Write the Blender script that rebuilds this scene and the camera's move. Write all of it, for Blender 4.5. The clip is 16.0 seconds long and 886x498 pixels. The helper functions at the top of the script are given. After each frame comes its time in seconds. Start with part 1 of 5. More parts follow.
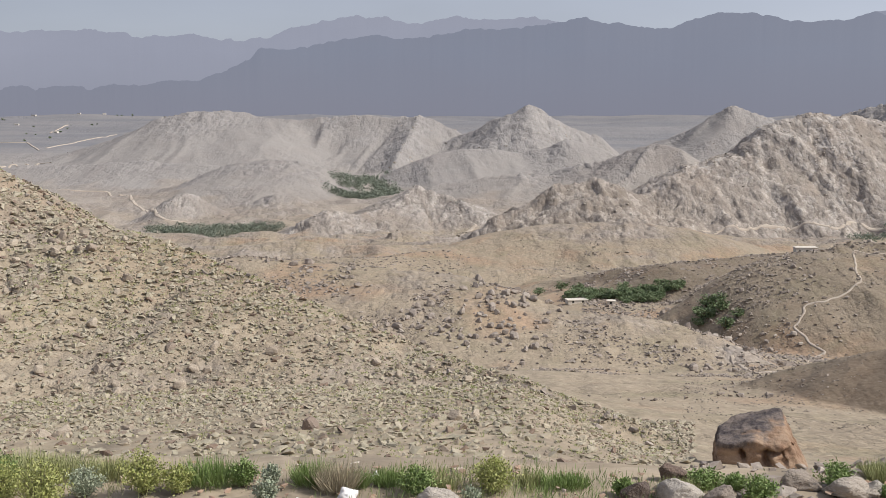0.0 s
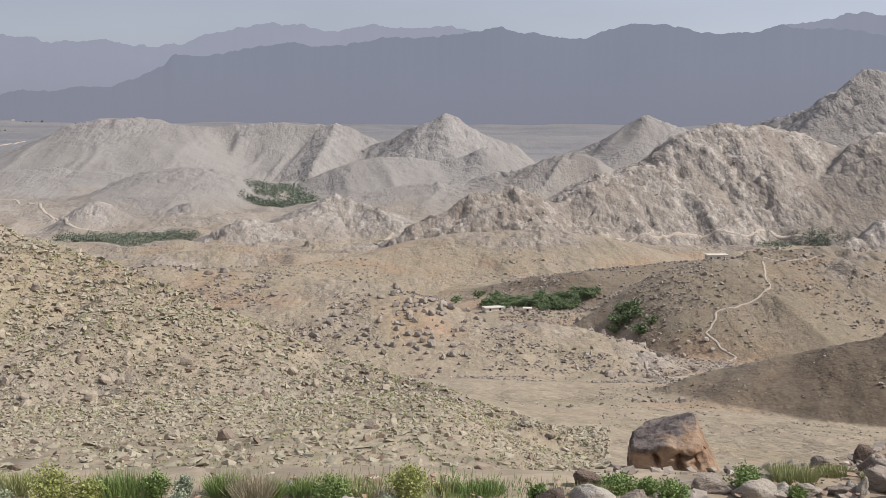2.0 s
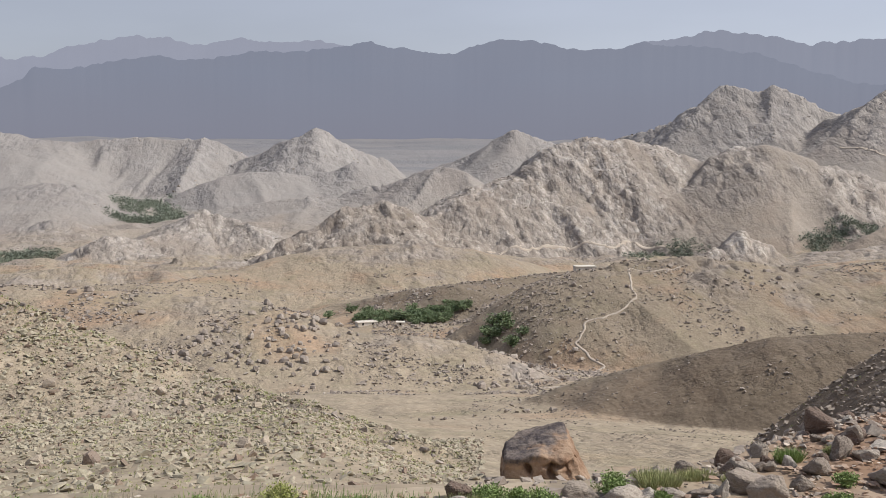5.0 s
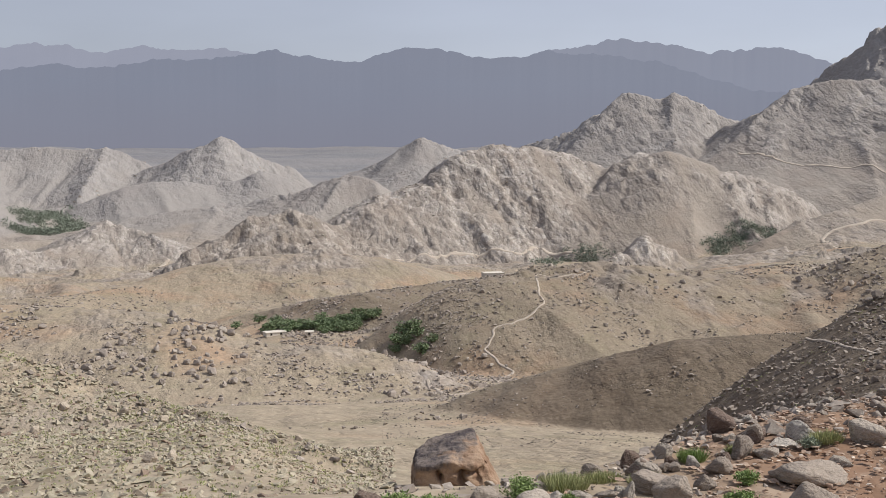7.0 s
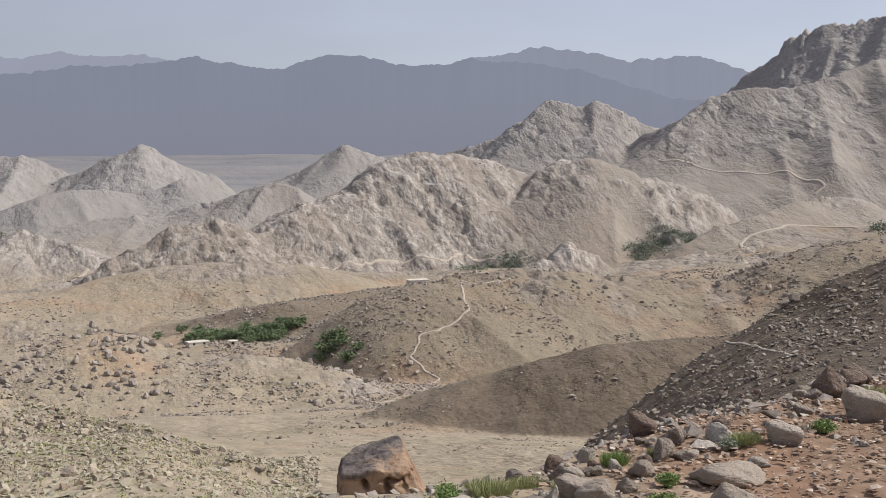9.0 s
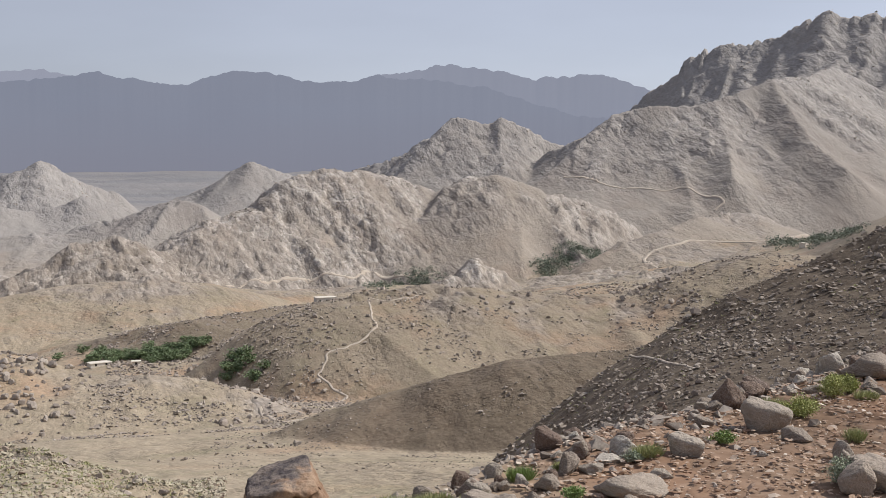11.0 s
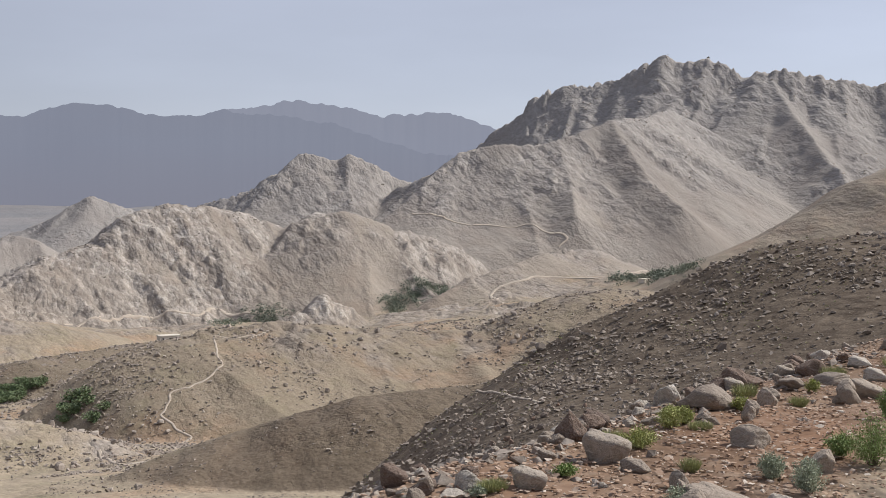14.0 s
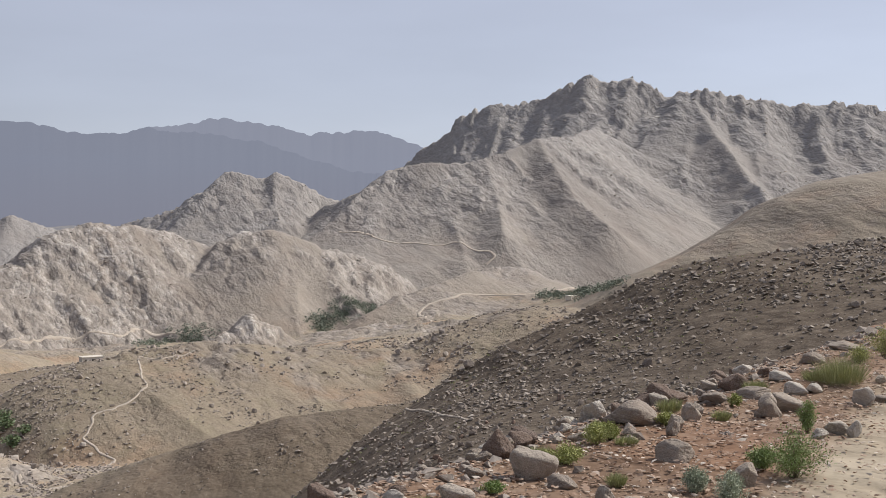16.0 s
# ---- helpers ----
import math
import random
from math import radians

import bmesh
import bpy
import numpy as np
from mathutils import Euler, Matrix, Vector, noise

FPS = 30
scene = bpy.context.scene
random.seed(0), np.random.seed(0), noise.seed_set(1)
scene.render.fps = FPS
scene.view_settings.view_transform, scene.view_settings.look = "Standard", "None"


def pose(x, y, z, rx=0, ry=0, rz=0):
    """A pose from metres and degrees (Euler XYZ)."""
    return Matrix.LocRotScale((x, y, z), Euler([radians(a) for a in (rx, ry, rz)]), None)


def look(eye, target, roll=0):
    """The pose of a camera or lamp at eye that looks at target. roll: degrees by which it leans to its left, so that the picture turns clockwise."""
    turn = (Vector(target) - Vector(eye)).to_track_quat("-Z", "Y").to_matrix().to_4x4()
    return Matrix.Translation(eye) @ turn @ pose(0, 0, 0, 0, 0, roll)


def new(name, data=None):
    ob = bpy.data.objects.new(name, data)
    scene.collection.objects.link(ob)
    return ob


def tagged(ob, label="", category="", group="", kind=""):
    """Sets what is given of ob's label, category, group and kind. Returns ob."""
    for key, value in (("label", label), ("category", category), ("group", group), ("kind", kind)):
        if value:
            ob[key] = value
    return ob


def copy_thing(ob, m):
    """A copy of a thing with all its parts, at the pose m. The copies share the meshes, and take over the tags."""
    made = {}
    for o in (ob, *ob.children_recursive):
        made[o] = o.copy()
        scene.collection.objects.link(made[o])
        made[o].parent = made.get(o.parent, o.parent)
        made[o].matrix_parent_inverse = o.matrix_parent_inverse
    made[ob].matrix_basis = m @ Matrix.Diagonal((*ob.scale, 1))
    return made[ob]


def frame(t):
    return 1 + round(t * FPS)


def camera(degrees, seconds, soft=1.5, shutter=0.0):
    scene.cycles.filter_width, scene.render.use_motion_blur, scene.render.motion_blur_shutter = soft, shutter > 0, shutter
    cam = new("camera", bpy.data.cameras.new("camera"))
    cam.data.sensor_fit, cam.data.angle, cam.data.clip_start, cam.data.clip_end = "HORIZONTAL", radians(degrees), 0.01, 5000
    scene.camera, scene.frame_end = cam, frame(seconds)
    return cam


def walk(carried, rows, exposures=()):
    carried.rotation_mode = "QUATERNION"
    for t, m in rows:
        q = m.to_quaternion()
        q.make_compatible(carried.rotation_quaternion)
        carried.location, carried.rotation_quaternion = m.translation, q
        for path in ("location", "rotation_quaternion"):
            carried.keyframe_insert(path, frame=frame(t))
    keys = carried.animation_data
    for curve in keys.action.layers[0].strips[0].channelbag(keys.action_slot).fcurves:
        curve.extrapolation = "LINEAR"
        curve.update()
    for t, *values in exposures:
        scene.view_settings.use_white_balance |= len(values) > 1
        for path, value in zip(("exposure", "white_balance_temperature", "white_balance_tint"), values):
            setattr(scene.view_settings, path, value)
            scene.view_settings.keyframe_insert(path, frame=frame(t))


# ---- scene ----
cam = camera(42.0, 16.0, soft=0.5)
# seconds, turn to the right, pitch up, lean to the right, in degrees; the lens sits 12 cm ahead of the pivot
TURNS = [
    (0.0, 0.00, -7.40, 0.00),
    (0.5, 1.14, -7.27, -0.08),
    (1.0, 2.27, -7.18, -0.40),
    (1.5, 3.13, -7.08, -0.37),
    (2.0, 4.13, -6.98, -0.36),
    (2.5, 5.21, -6.92, -0.24),
    (3.0, 6.25, -6.86, -0.54),
    (3.5, 7.17, -6.69, -0.61),
    (4.0, 8.29, -6.51, -0.66),
    (6.5, 13.91, -5.90, 0.00),
    (7.0, 15.08, -5.82, -0.14),
    (7.5, 15.92, -5.77, -0.14),
    (8.0, 16.82, -5.68, -0.09),
    (10.5, 22.28, -4.91, -0.18),
    (11.0, 23.43, -4.61, -0.15),
    (11.5, 24.42, -4.22, -0.06),
    (12.0, 26.29, -3.82, -0.00),
    (12.5, 27.77, -3.56, 0.08),
    (13.0, 29.20, -3.26, -0.36),
    (13.5, 30.22, -3.02, -0.44),
    (14.0, 30.96, -2.76, -0.58),
    (14.5, 31.70, -2.48, -0.47),
    (15.0, 32.63, -2.23, -0.38),
    (15.5, 33.52, -2.04, -0.25),
    (16.0, 34.53, -1.83, -0.46),
]
walk(cam, [(t, pose(0, 0, 1.6, 0, 0, -yaw) @ pose(0, 0.12, 0, 90 + pitch) @ pose(0, 0, 0, 0, 0, -lean)) for t, yaw, pitch, lean in TURNS])

# ---- daylight: hazy sun from the right, pale sky ----
SUN_TURN, SUN_HIGH = 104.0, 45.0
world = bpy.data.worlds.new("hazy_sky")
scene.world = world
world.use_nodes = True
wn, wl = world.node_tree.nodes, world.node_tree.links
wn.clear()
sky = wn.new("ShaderNodeTexSky")
sky.sky_type, sky.sun_disc = "NISHITA", False
sky.sun_elevation, sky.sun_rotation = radians(SUN_HIGH), radians(SUN_TURN)
sky.altitude, sky.air_density, sky.dust_density, sky.ozone_density = 2000, 1.0, 4.0, 1.5
veil = wn.new("ShaderNodeMix")
veil.data_type = "RGBA"
veil.inputs[0].default_value = 0.72
veil.inputs[7].default_value = (5.3, 5.5, 6.5, 1)
wl.new(sky.outputs[0], veil.inputs[6])
# thin cloud: soft streaks of lighter haze
wc, wm, wno, wr = wn.new("ShaderNodeTexCoord"), wn.new("ShaderNodeMapping"), wn.new("ShaderNodeTexNoise"), wn.new("ShaderNodeMapRange")
wm.inputs["Scale"].default_value = (1.2, 1.2, 5.0)
wno.inputs["Scale"].default_value, wno.inputs["Detail"].default_value, wno.inputs["Roughness"].default_value = 2.0, 5, 0.5
wr.inputs[1].default_value, wr.inputs[2].default_value, wr.inputs[3].default_value, wr.inputs[4].default_value = 0.3, 0.7, 0.94, 1.08
wl.new(wc.outputs["Generated"], wm.inputs[0])
wl.new(wm.outputs[0], wno.inputs["Vector"])
wl.new(wno.outputs["Fac"], wr.inputs[0])
cloud = wn.new("ShaderNodeMix")
cloud.data_type, cloud.blend_type = "RGBA", "MULTIPLY"
cloud.inputs[0].default_value = 1.0
wl.new(veil.outputs[2], cloud.inputs[6])
wl.new(wr.outputs[0], cloud.inputs[7])
# and the haze is brighter towards the sun
toward, glow = wn.new("ShaderNodeVectorMath"), wn.new("ShaderNodeMapRange")
toward.operation = "DOT_PRODUCT"
toward.inputs[1].default_value = (math.sin(radians(SUN_TURN)), math.cos(radians(SUN_TURN)), 0.0)
wl.new(wc.outputs["Generated"], toward.inputs[0])
glow.inputs[1].default_value, glow.inputs[2].default_value, glow.inputs[3].default_value, glow.inputs[4].default_value = -0.6, 0.8, 0.76, 1.26
wl.new(toward.outputs["Value"], glow.inputs[0])
bright = wn.new("ShaderNodeMix")
bright.data_type, bright.blend_type = "RGBA", "MULTIPLY"
bright.inputs[0].default_value = 1.0
wl.new(cloud.outputs[2], bright.inputs[6])
wl.new(glow.outputs[0], bright.inputs[7])
bg, wo = wn.new("ShaderNodeBackground"), wn.new("ShaderNodeOutputWorld")
bg.inputs[1].default_value = 0.105
wl.new(bright.outputs[2], bg.inputs[0])
wl.new(bg.outputs[0], wo.inputs[0])

sun = new("sun", bpy.data.lights.new("sun", "SUN"))
sun.data.energy, sun.data.angle, sun.data.color = 4.5, radians(1.5), (1.0, 0.95, 0.87)
sun.matrix_world = look((0, 0, 0), (-math.sin(radians(SUN_TURN)) * math.cos(radians(SUN_HIGH)), -math.cos(radians(SUN_TURN)) * math.cos(radians(SUN_HIGH)), -math.sin(radians(SUN_HIGH))))
scene.view_settings.exposure = -0.06


# ---- materials ----
class Mat:
    """A node material with short calls for noise, ramps and mixes, in world metres."""

    def __init__(self, name, rough=0.9):
        self.m = bpy.data.materials.new(name)
        self.m.use_nodes = True
        self.n, self.l = self.m.node_tree.nodes, self.m.node_tree.links
        self.bsdf = self.n["Principled BSDF"]
        self.bsdf.inputs["Roughness"].default_value = rough
        self.bsdf.inputs["Specular IOR Level"].default_value = 0.25
        self.co = self.n.new("ShaderNodeTexCoord").outputs["Object"]

    def wire(self, value, socket):
        if hasattr(value, "links"):
            self.l.new(value, socket)
        else:
            socket.default_value = (*value, 1) if isinstance(value, tuple) and len(value) == 3 and len(socket.default_value) == 4 else value

    def noise(self, size, detail=4, rough=0.6, stretch=None, seed=0.0):
        t = self.n.new("ShaderNodeTexNoise")
        t.noise_dimensions = "3D"
        t.inputs["Scale"].default_value, t.inputs["Detail"].default_value, t.inputs["Roughness"].default_value = 1 / size, detail, rough
        m = self.n.new("ShaderNodeMapping")
        m.inputs["Location"].default_value = (seed, seed * 1.7, -seed)
        m.inputs["Scale"].default_value = stretch or (1, 1, 1)
        self.l.new(self.co, m.inputs[0])
        self.l.new(m.outputs[0], t.inputs["Vector"])
        return t.outputs["Fac"]

    def cells(self, size, warp=0.0, squash=None):
        """Broken blocks: the distance from each block's middle, and a tone of its own."""
        t = self.n.new("ShaderNodeTexVoronoi")
        t.inputs["Scale"].default_value = 1 / size
        where = self.co
        if squash:
            v = self.n.new("ShaderNodeVectorMath")
            v.operation = "MULTIPLY"
            v.inputs[1].default_value = squash
            self.l.new(self.co, v.inputs[0])
            where = v.outputs[0]
        if warp:
            n, a = self.n.new("ShaderNodeTexNoise"), self.n.new("ShaderNodeVectorMath")
            n.inputs["Scale"].default_value, n.inputs["Detail"].default_value = 0.8 / size, 4
            a.operation = "MULTIPLY_ADD"
            a.inputs[1].default_value = (warp * size,) * 3
            self.l.new(where, n.inputs["Vector"])
            self.l.new(n.outputs["Color"], a.inputs[0])
            self.l.new(where, a.inputs[2])
            where = a.outputs[0]
        self.l.new(where, t.inputs["Vector"])
        grey = self.n.new("ShaderNodeRGBToBW")
        self.l.new(t.outputs["Color"], grey.inputs[0])
        return t.outputs["Distance"], grey.outputs[0]

    def span(self, value, a, b, lo=0.0, hi=1.0):
        r = self.n.new("ShaderNodeMapRange")
        self.wire(value, r.inputs[0])
        r.inputs[1].default_value, r.inputs[2].default_value, r.inputs[3].default_value, r.inputs[4].default_value = a, b, lo, hi
        return r.outputs[0]

    def math(self, op, a, b):
        r = self.n.new("ShaderNodeMath")
        r.operation = op
        self.wire(a, r.inputs[0])
        self.wire(b, r.inputs[1])
        return r.outputs[0]

    def mix(self, fac, a, b, how="MIX"):
        r = self.n.new("ShaderNodeMix")
        r.data_type, r.blend_type = "RGBA", how
        self.wire(fac, r.inputs[0])
        self.wire(a, r.inputs[6])
        self.wire(b, r.inputs[7])
        return r.outputs[2]

    def attr(self, name):
        r = self.n.new("ShaderNodeAttribute")
        r.attribute_name = name
        return r.outputs["Fac"]

    def island(self):
        return self.n.new("ShaderNodeNewGeometry").outputs["Random Per Island"]

    def each(self):
        return self.n.new("ShaderNodeObjectInfo").outputs["Random"]

    def bump(self, height, depth, strength=1.0, under=None):
        b = self.n.new("ShaderNodeBump")
        b.inputs["Distance"].default_value = depth
        self.wire(strength, b.inputs["Strength"])
        self.wire(height, b.inputs["Height"])
        if under is not None:
            self.l.new(under, b.inputs["Normal"])
        self.l.new(b.outputs[0], self.bsdf.inputs["Normal"])
        return b.outputs[0]

    def colour(self, c):
        self.wire(c, self.bsdf.inputs["Base Color"])
        return self.m


def ground_material():
    m = Mat("stony_ground", 0.95)
    rock, dark = m.attr("rock"), m.attr("dark")
    big, mid, small, fine = m.noise(110, 5), m.noise(14, 5, 0.65, seed=3), m.noise(1.6, 5, 0.55, seed=7), m.noise(0.13, 4, 0.55, seed=9)
    sand = m.mix(m.span(big, 0.35, 0.65), (0.425, 0.352, 0.255), (0.37, 0.312, 0.232))
    sand = m.mix(m.span(m.noise(38, 4, 0.55, seed=21), 0.52, 0.64, 0, 0.75), sand, (0.45, 0.295, 0.19))
    sand = m.mix(m.span(mid, 0.5, 0.72, 0, 0.7), sand, (0.27, 0.25, 0.15))
    sand = m.mix(m.attr("red"), sand, m.mix(m.span(m.noise(0.5, 5, 0.7), 0.35, 0.65), (0.18, 0.095, 0.056), (0.28, 0.158, 0.095)))
    soil = m.mix(m.span(mid, 0.35, 0.7), (0.098, 0.074, 0.056), (0.145, 0.11, 0.084))
    sand = m.mix(dark, sand, soil)
    stone = m.mix(m.span(m.noise(26, 6, 0.7, seed=5), 0.35, 0.68), (0.25, 0.222, 0.20), (0.50, 0.45, 0.405))
    stone = m.mix(m.span(m.noise(5, 6, 0.75, seed=15), 0.42, 0.66), stone, (0.36, 0.31, 0.265))
    stone = m.mix(m.math("MULTIPLY", dark, 0.6), stone, (0.22, 0.18, 0.15))
    edge = m.math("ADD", rock, m.math("MULTIPLY", m.math("SUBTRACT", m.noise(7, 6, 0.7, seed=12), 0.5), 0.6))
    edge = m.math("ADD", edge, m.math("MULTIPLY", m.math("SUBTRACT", m.noise(85, 6, 0.6, seed=14), 0.5), 1.1))
    # farther off the sand is greyed: distance haze put into its colour
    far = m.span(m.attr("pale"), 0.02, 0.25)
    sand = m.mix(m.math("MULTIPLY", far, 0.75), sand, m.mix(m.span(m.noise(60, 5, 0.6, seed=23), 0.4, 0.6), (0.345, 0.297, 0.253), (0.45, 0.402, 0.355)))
    base = m.mix(m.span(edge, 0.24, 0.48), sand, stone)
    scree = m.math("MULTIPLY", far, m.span(m.noise(55, 5, 0.6, (1.0, 0.45, 0.3), seed=41), 0.52, 0.66, 0.0, 0.55))
    base = m.mix(scree, base, (0.27, 0.20, 0.155))
    crag = m.math("MULTIPLY", m.span(rock, 0.45, 0.8), m.span(m.noise(15, 6, 0.75, seed=43), 0.47, 0.57, 0.0, 0.85))
    base = m.mix(crag, base, (0.66, 0.61, 0.56))
    cleft = m.math("MULTIPLY", m.span(rock, 0.35, 0.7), m.span(m.noise(11, 6, 0.78, (1.0, 0.5, 0.5), seed=47), 0.53, 0.60, 0.0, 0.62))
    base = m.mix(cleft, base, (0.17, 0.145, 0.125))
    # broken blocks of three sizes, strongest where the rock is bare
    bare = m.span(edge, 0.10, 0.45, 0.25, 1.0)
    big_d, big_t = m.cells(8.5, 1.3, (1.0, 0.5, 0.6))
    mid_d, mid_t = m.cells(2.6, 1.2, (1.0, 0.5, 0.6))
    low_d, low_t = m.cells(0.7, 1.0)
    base = m.mix(m.math("MULTIPLY", bare, m.span(big_t, 0.15, 0.8, 0.35, 0.0)), base, m.mix(0.55, base, (0.14, 0.115, 0.095)))
    base = m.mix(m.math("MULTIPLY", bare, m.span(mid_t, 0.2, 0.8, 0.45, 0.0)), base, m.mix(0.6, base, (0.13, 0.105, 0.085)))
    base = m.mix(m.math("MULTIPLY", m.span(rock, 0.35, 0.7), m.span(mid_t, 0.6, 0.8, 0.0, 0.65)), base, (0.58, 0.53, 0.475))
    base = m.mix(m.span(low_t, 0.25, 0.75, 0.42, 0.0), base, m.mix(0.65, base, (0.13, 0.105, 0.08)))
    base = m.mix(m.math("MULTIPLY", m.span(low_t, 0.68, 0.85, 0.0, 0.4), m.span(low_d, 0.5, 0.25)), base, m.mix(0.5, base, (0.62, 0.55, 0.46)))
    base = m.mix(m.math("MULTIPLY", dark, 0.85), base, (0.35, 0.295, 0.245), "MULTIPLY")
    blocks = m.math("ADD", m.math("MULTIPLY", big_d, -3.0), m.math("MULTIPLY", mid_d, -1.2))
    blocks = m.math("MULTIPLY", blocks, bare)
    # grit and small stones
    base = m.mix(m.span(small, 0.3, 0.72, 0.0, 0.5), base, (0.22, 0.175, 0.13))
    base = m.mix(m.span(fine, 0.5, 0.75, 0.0, 0.22), base, (0.47, 0.40, 0.32))
    b = m.bump(m.noise(34, 5, 0.5, (1.0, 0.45, 0.6), seed=31), 6.0, m.span(dark, 0.0, 0.8, 0.6, 0.05))
    b = m.bump(m.noise(7, 6, 0.55, (1.0, 0.45, 0.6), seed=2), 1.6, m.span(dark, 0.0, 0.8, 0.7, 0.15), b)
    b = m.bump(blocks, 0.7, 0.8, b)
    b = m.bump(m.math("ADD", small, m.math("MULTIPLY", low_d, -0.6)), 0.16, 0.8, b)
    m.bump(fine, 0.012, 0.7, b)
    # distance haze painted over the ground colour, bluer again on the far plain
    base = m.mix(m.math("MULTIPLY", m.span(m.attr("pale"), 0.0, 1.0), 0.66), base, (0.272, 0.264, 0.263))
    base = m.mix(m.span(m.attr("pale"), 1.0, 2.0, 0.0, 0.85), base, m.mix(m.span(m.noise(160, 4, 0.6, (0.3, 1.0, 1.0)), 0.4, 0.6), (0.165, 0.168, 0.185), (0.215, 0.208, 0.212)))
    return m.colour(base)


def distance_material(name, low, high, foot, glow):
    """Mountains far off in the haze, which is painted as a glow of their own."""
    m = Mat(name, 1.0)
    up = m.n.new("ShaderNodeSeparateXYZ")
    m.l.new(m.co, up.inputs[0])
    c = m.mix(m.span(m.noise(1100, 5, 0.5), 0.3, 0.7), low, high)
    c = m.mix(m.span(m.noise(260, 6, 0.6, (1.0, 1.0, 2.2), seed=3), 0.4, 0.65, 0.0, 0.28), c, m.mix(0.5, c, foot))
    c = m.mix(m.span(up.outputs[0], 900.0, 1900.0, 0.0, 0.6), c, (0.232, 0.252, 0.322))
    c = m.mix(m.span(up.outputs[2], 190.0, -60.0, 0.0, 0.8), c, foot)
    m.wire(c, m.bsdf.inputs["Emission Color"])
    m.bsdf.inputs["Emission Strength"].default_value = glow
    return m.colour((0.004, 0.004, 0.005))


GROUND = ground_material()
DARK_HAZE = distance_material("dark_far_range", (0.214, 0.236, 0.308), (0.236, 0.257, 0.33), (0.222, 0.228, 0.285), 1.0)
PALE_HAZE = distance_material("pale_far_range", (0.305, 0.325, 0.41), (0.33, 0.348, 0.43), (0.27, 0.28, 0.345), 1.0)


def stone_material(name, a, b, c, per_island=True):
    m = Mat(name, 0.88)
    pick = m.island() if per_island else m.each()
    base = m.mix(m.span(pick, 0.0, 1.0), a, b)
    base = m.mix(m.span(m.math("FRACT", m.math("MULTIPLY", pick, 7.3), 0.0), 0.75, 0.95), base, c)
    base = m.mix(m.span(m.noise(0.16, 6, 0.75, seed=4), 0.38, 0.66, 0, 0.75), base, m.mix(0.45, base, (0.12, 0.10, 0.085)))
    base = m.mix(m.span(m.noise(0.035, 4, 0.7, seed=8), 0.5, 0.72, 0, 0.5), base, (0.48, 0.44, 0.38))
    b1 = m.bump(m.noise(0.16, 6, 0.58, seed=6), 0.03, 0.9)
    m.bump(m.cells(0.03)[0], 0.004, 0.4, b1)
    return m.colour(base)


def leaf_material(name, a, b):
    m = Mat(name, 0.6)
    c = m.mix(m.island(), a, b)
    m.bsdf.inputs["Specular IOR Level"].default_value = 0.35
    m.bsdf.inputs["Transmission Weight"].default_value = 0.0
    m.bsdf.inputs["Subsurface Weight"].default_value = 0.0
    return m.colour(m.mix(m.span(m.noise(0.25, 3, 0.6), 0.3, 0.7, 0, 0.5), c, m.mix(0.5, c, (0.03, 0.05, 0.015))))


def plain_earth(name, a, b, size, depth):
    m = Mat(name, 0.95)
    m.bump(m.noise(size * 0.3, 5, 0.5), depth, 0.7)
    return m.colour(m.mix(m.span(m.noise(size, 6, 0.7), 0.35, 0.65), a, b))


TAN_STONE = stone_material("tan_fieldstone", (0.44, 0.385, 0.29), (0.34, 0.31, 0.225), (0.22, 0.155, 0.115))
DARK_STONE = stone_material("dark_fieldstone", (0.20, 0.165, 0.138), (0.28, 0.238, 0.202), (0.40, 0.345, 0.30))
GRANITE = stone_material("weathered_granite", (0.42, 0.37, 0.32), (0.32, 0.28, 0.245), (0.48, 0.43, 0.38))
PEBBLE = stone_material("pebbles", (0.42, 0.30, 0.22), (0.26, 0.16, 0.105), (0.62, 0.54, 0.46))
GREY_ROCK = stone_material("grey_rock", (0.40, 0.335, 0.275), (0.24, 0.196, 0.162), (0.47, 0.41, 0.345), False)
BROWN_ROCK = stone_material("red_brown_rock", (0.135, 0.088, 0.068), (0.20, 0.14, 0.11), (0.11, 0.08, 0.068), False)
PALE_ROCK = stone_material("pale_rock", (0.54, 0.49, 0.43), (0.48, 0.43, 0.375), (0.42, 0.36, 0.30), False)
BROWN_GRANITE = stone_material("brown_granite", (0.34, 0.29, 0.25), (0.25, 0.21, 0.18), (0.41, 0.36, 0.31))
TRACK = plain_earth("beaten_track", (0.39, 0.33, 0.27), (0.47, 0.405, 0.34), 3.0, 0.1)
MUD_WALL = plain_earth("mud_plaster", (0.58, 0.53, 0.46), (0.66, 0.61, 0.54), 1.5, 0.02)
WINDOW_DARK = plain_earth("dark_opening", (0.03, 0.028, 0.025), (0.04, 0.036, 0.03), 1.0, 0.01)
BARK = plain_earth("bark", (0.12, 0.09, 0.065), (0.18, 0.14, 0.10), 0.2, 0.02)
ORCHARD_LEAF = leaf_material("orchard_leaf", (0.135, 0.195, 0.092), (0.20, 0.25, 0.13))
YELLOW_LEAF = leaf_material("yellow_green_leaf", (0.30, 0.34, 0.09), (0.42, 0.42, 0.17))
GREEN_LEAF = leaf_material("fresh_green_leaf", (0.17, 0.26, 0.07), (0.27, 0.34, 0.13))
GREY_LEAF = leaf_material("grey_green_leaf", (0.28, 0.33, 0.23), (0.42, 0.45, 0.33))
OLIVE_LEAF = leaf_material("olive_grass", (0.30, 0.33, 0.14), (0.42, 0.41, 0.21))
DRY_LEAF = leaf_material("dry_straw", (0.42, 0.36, 0.25), (0.50, 0.44, 0.32))


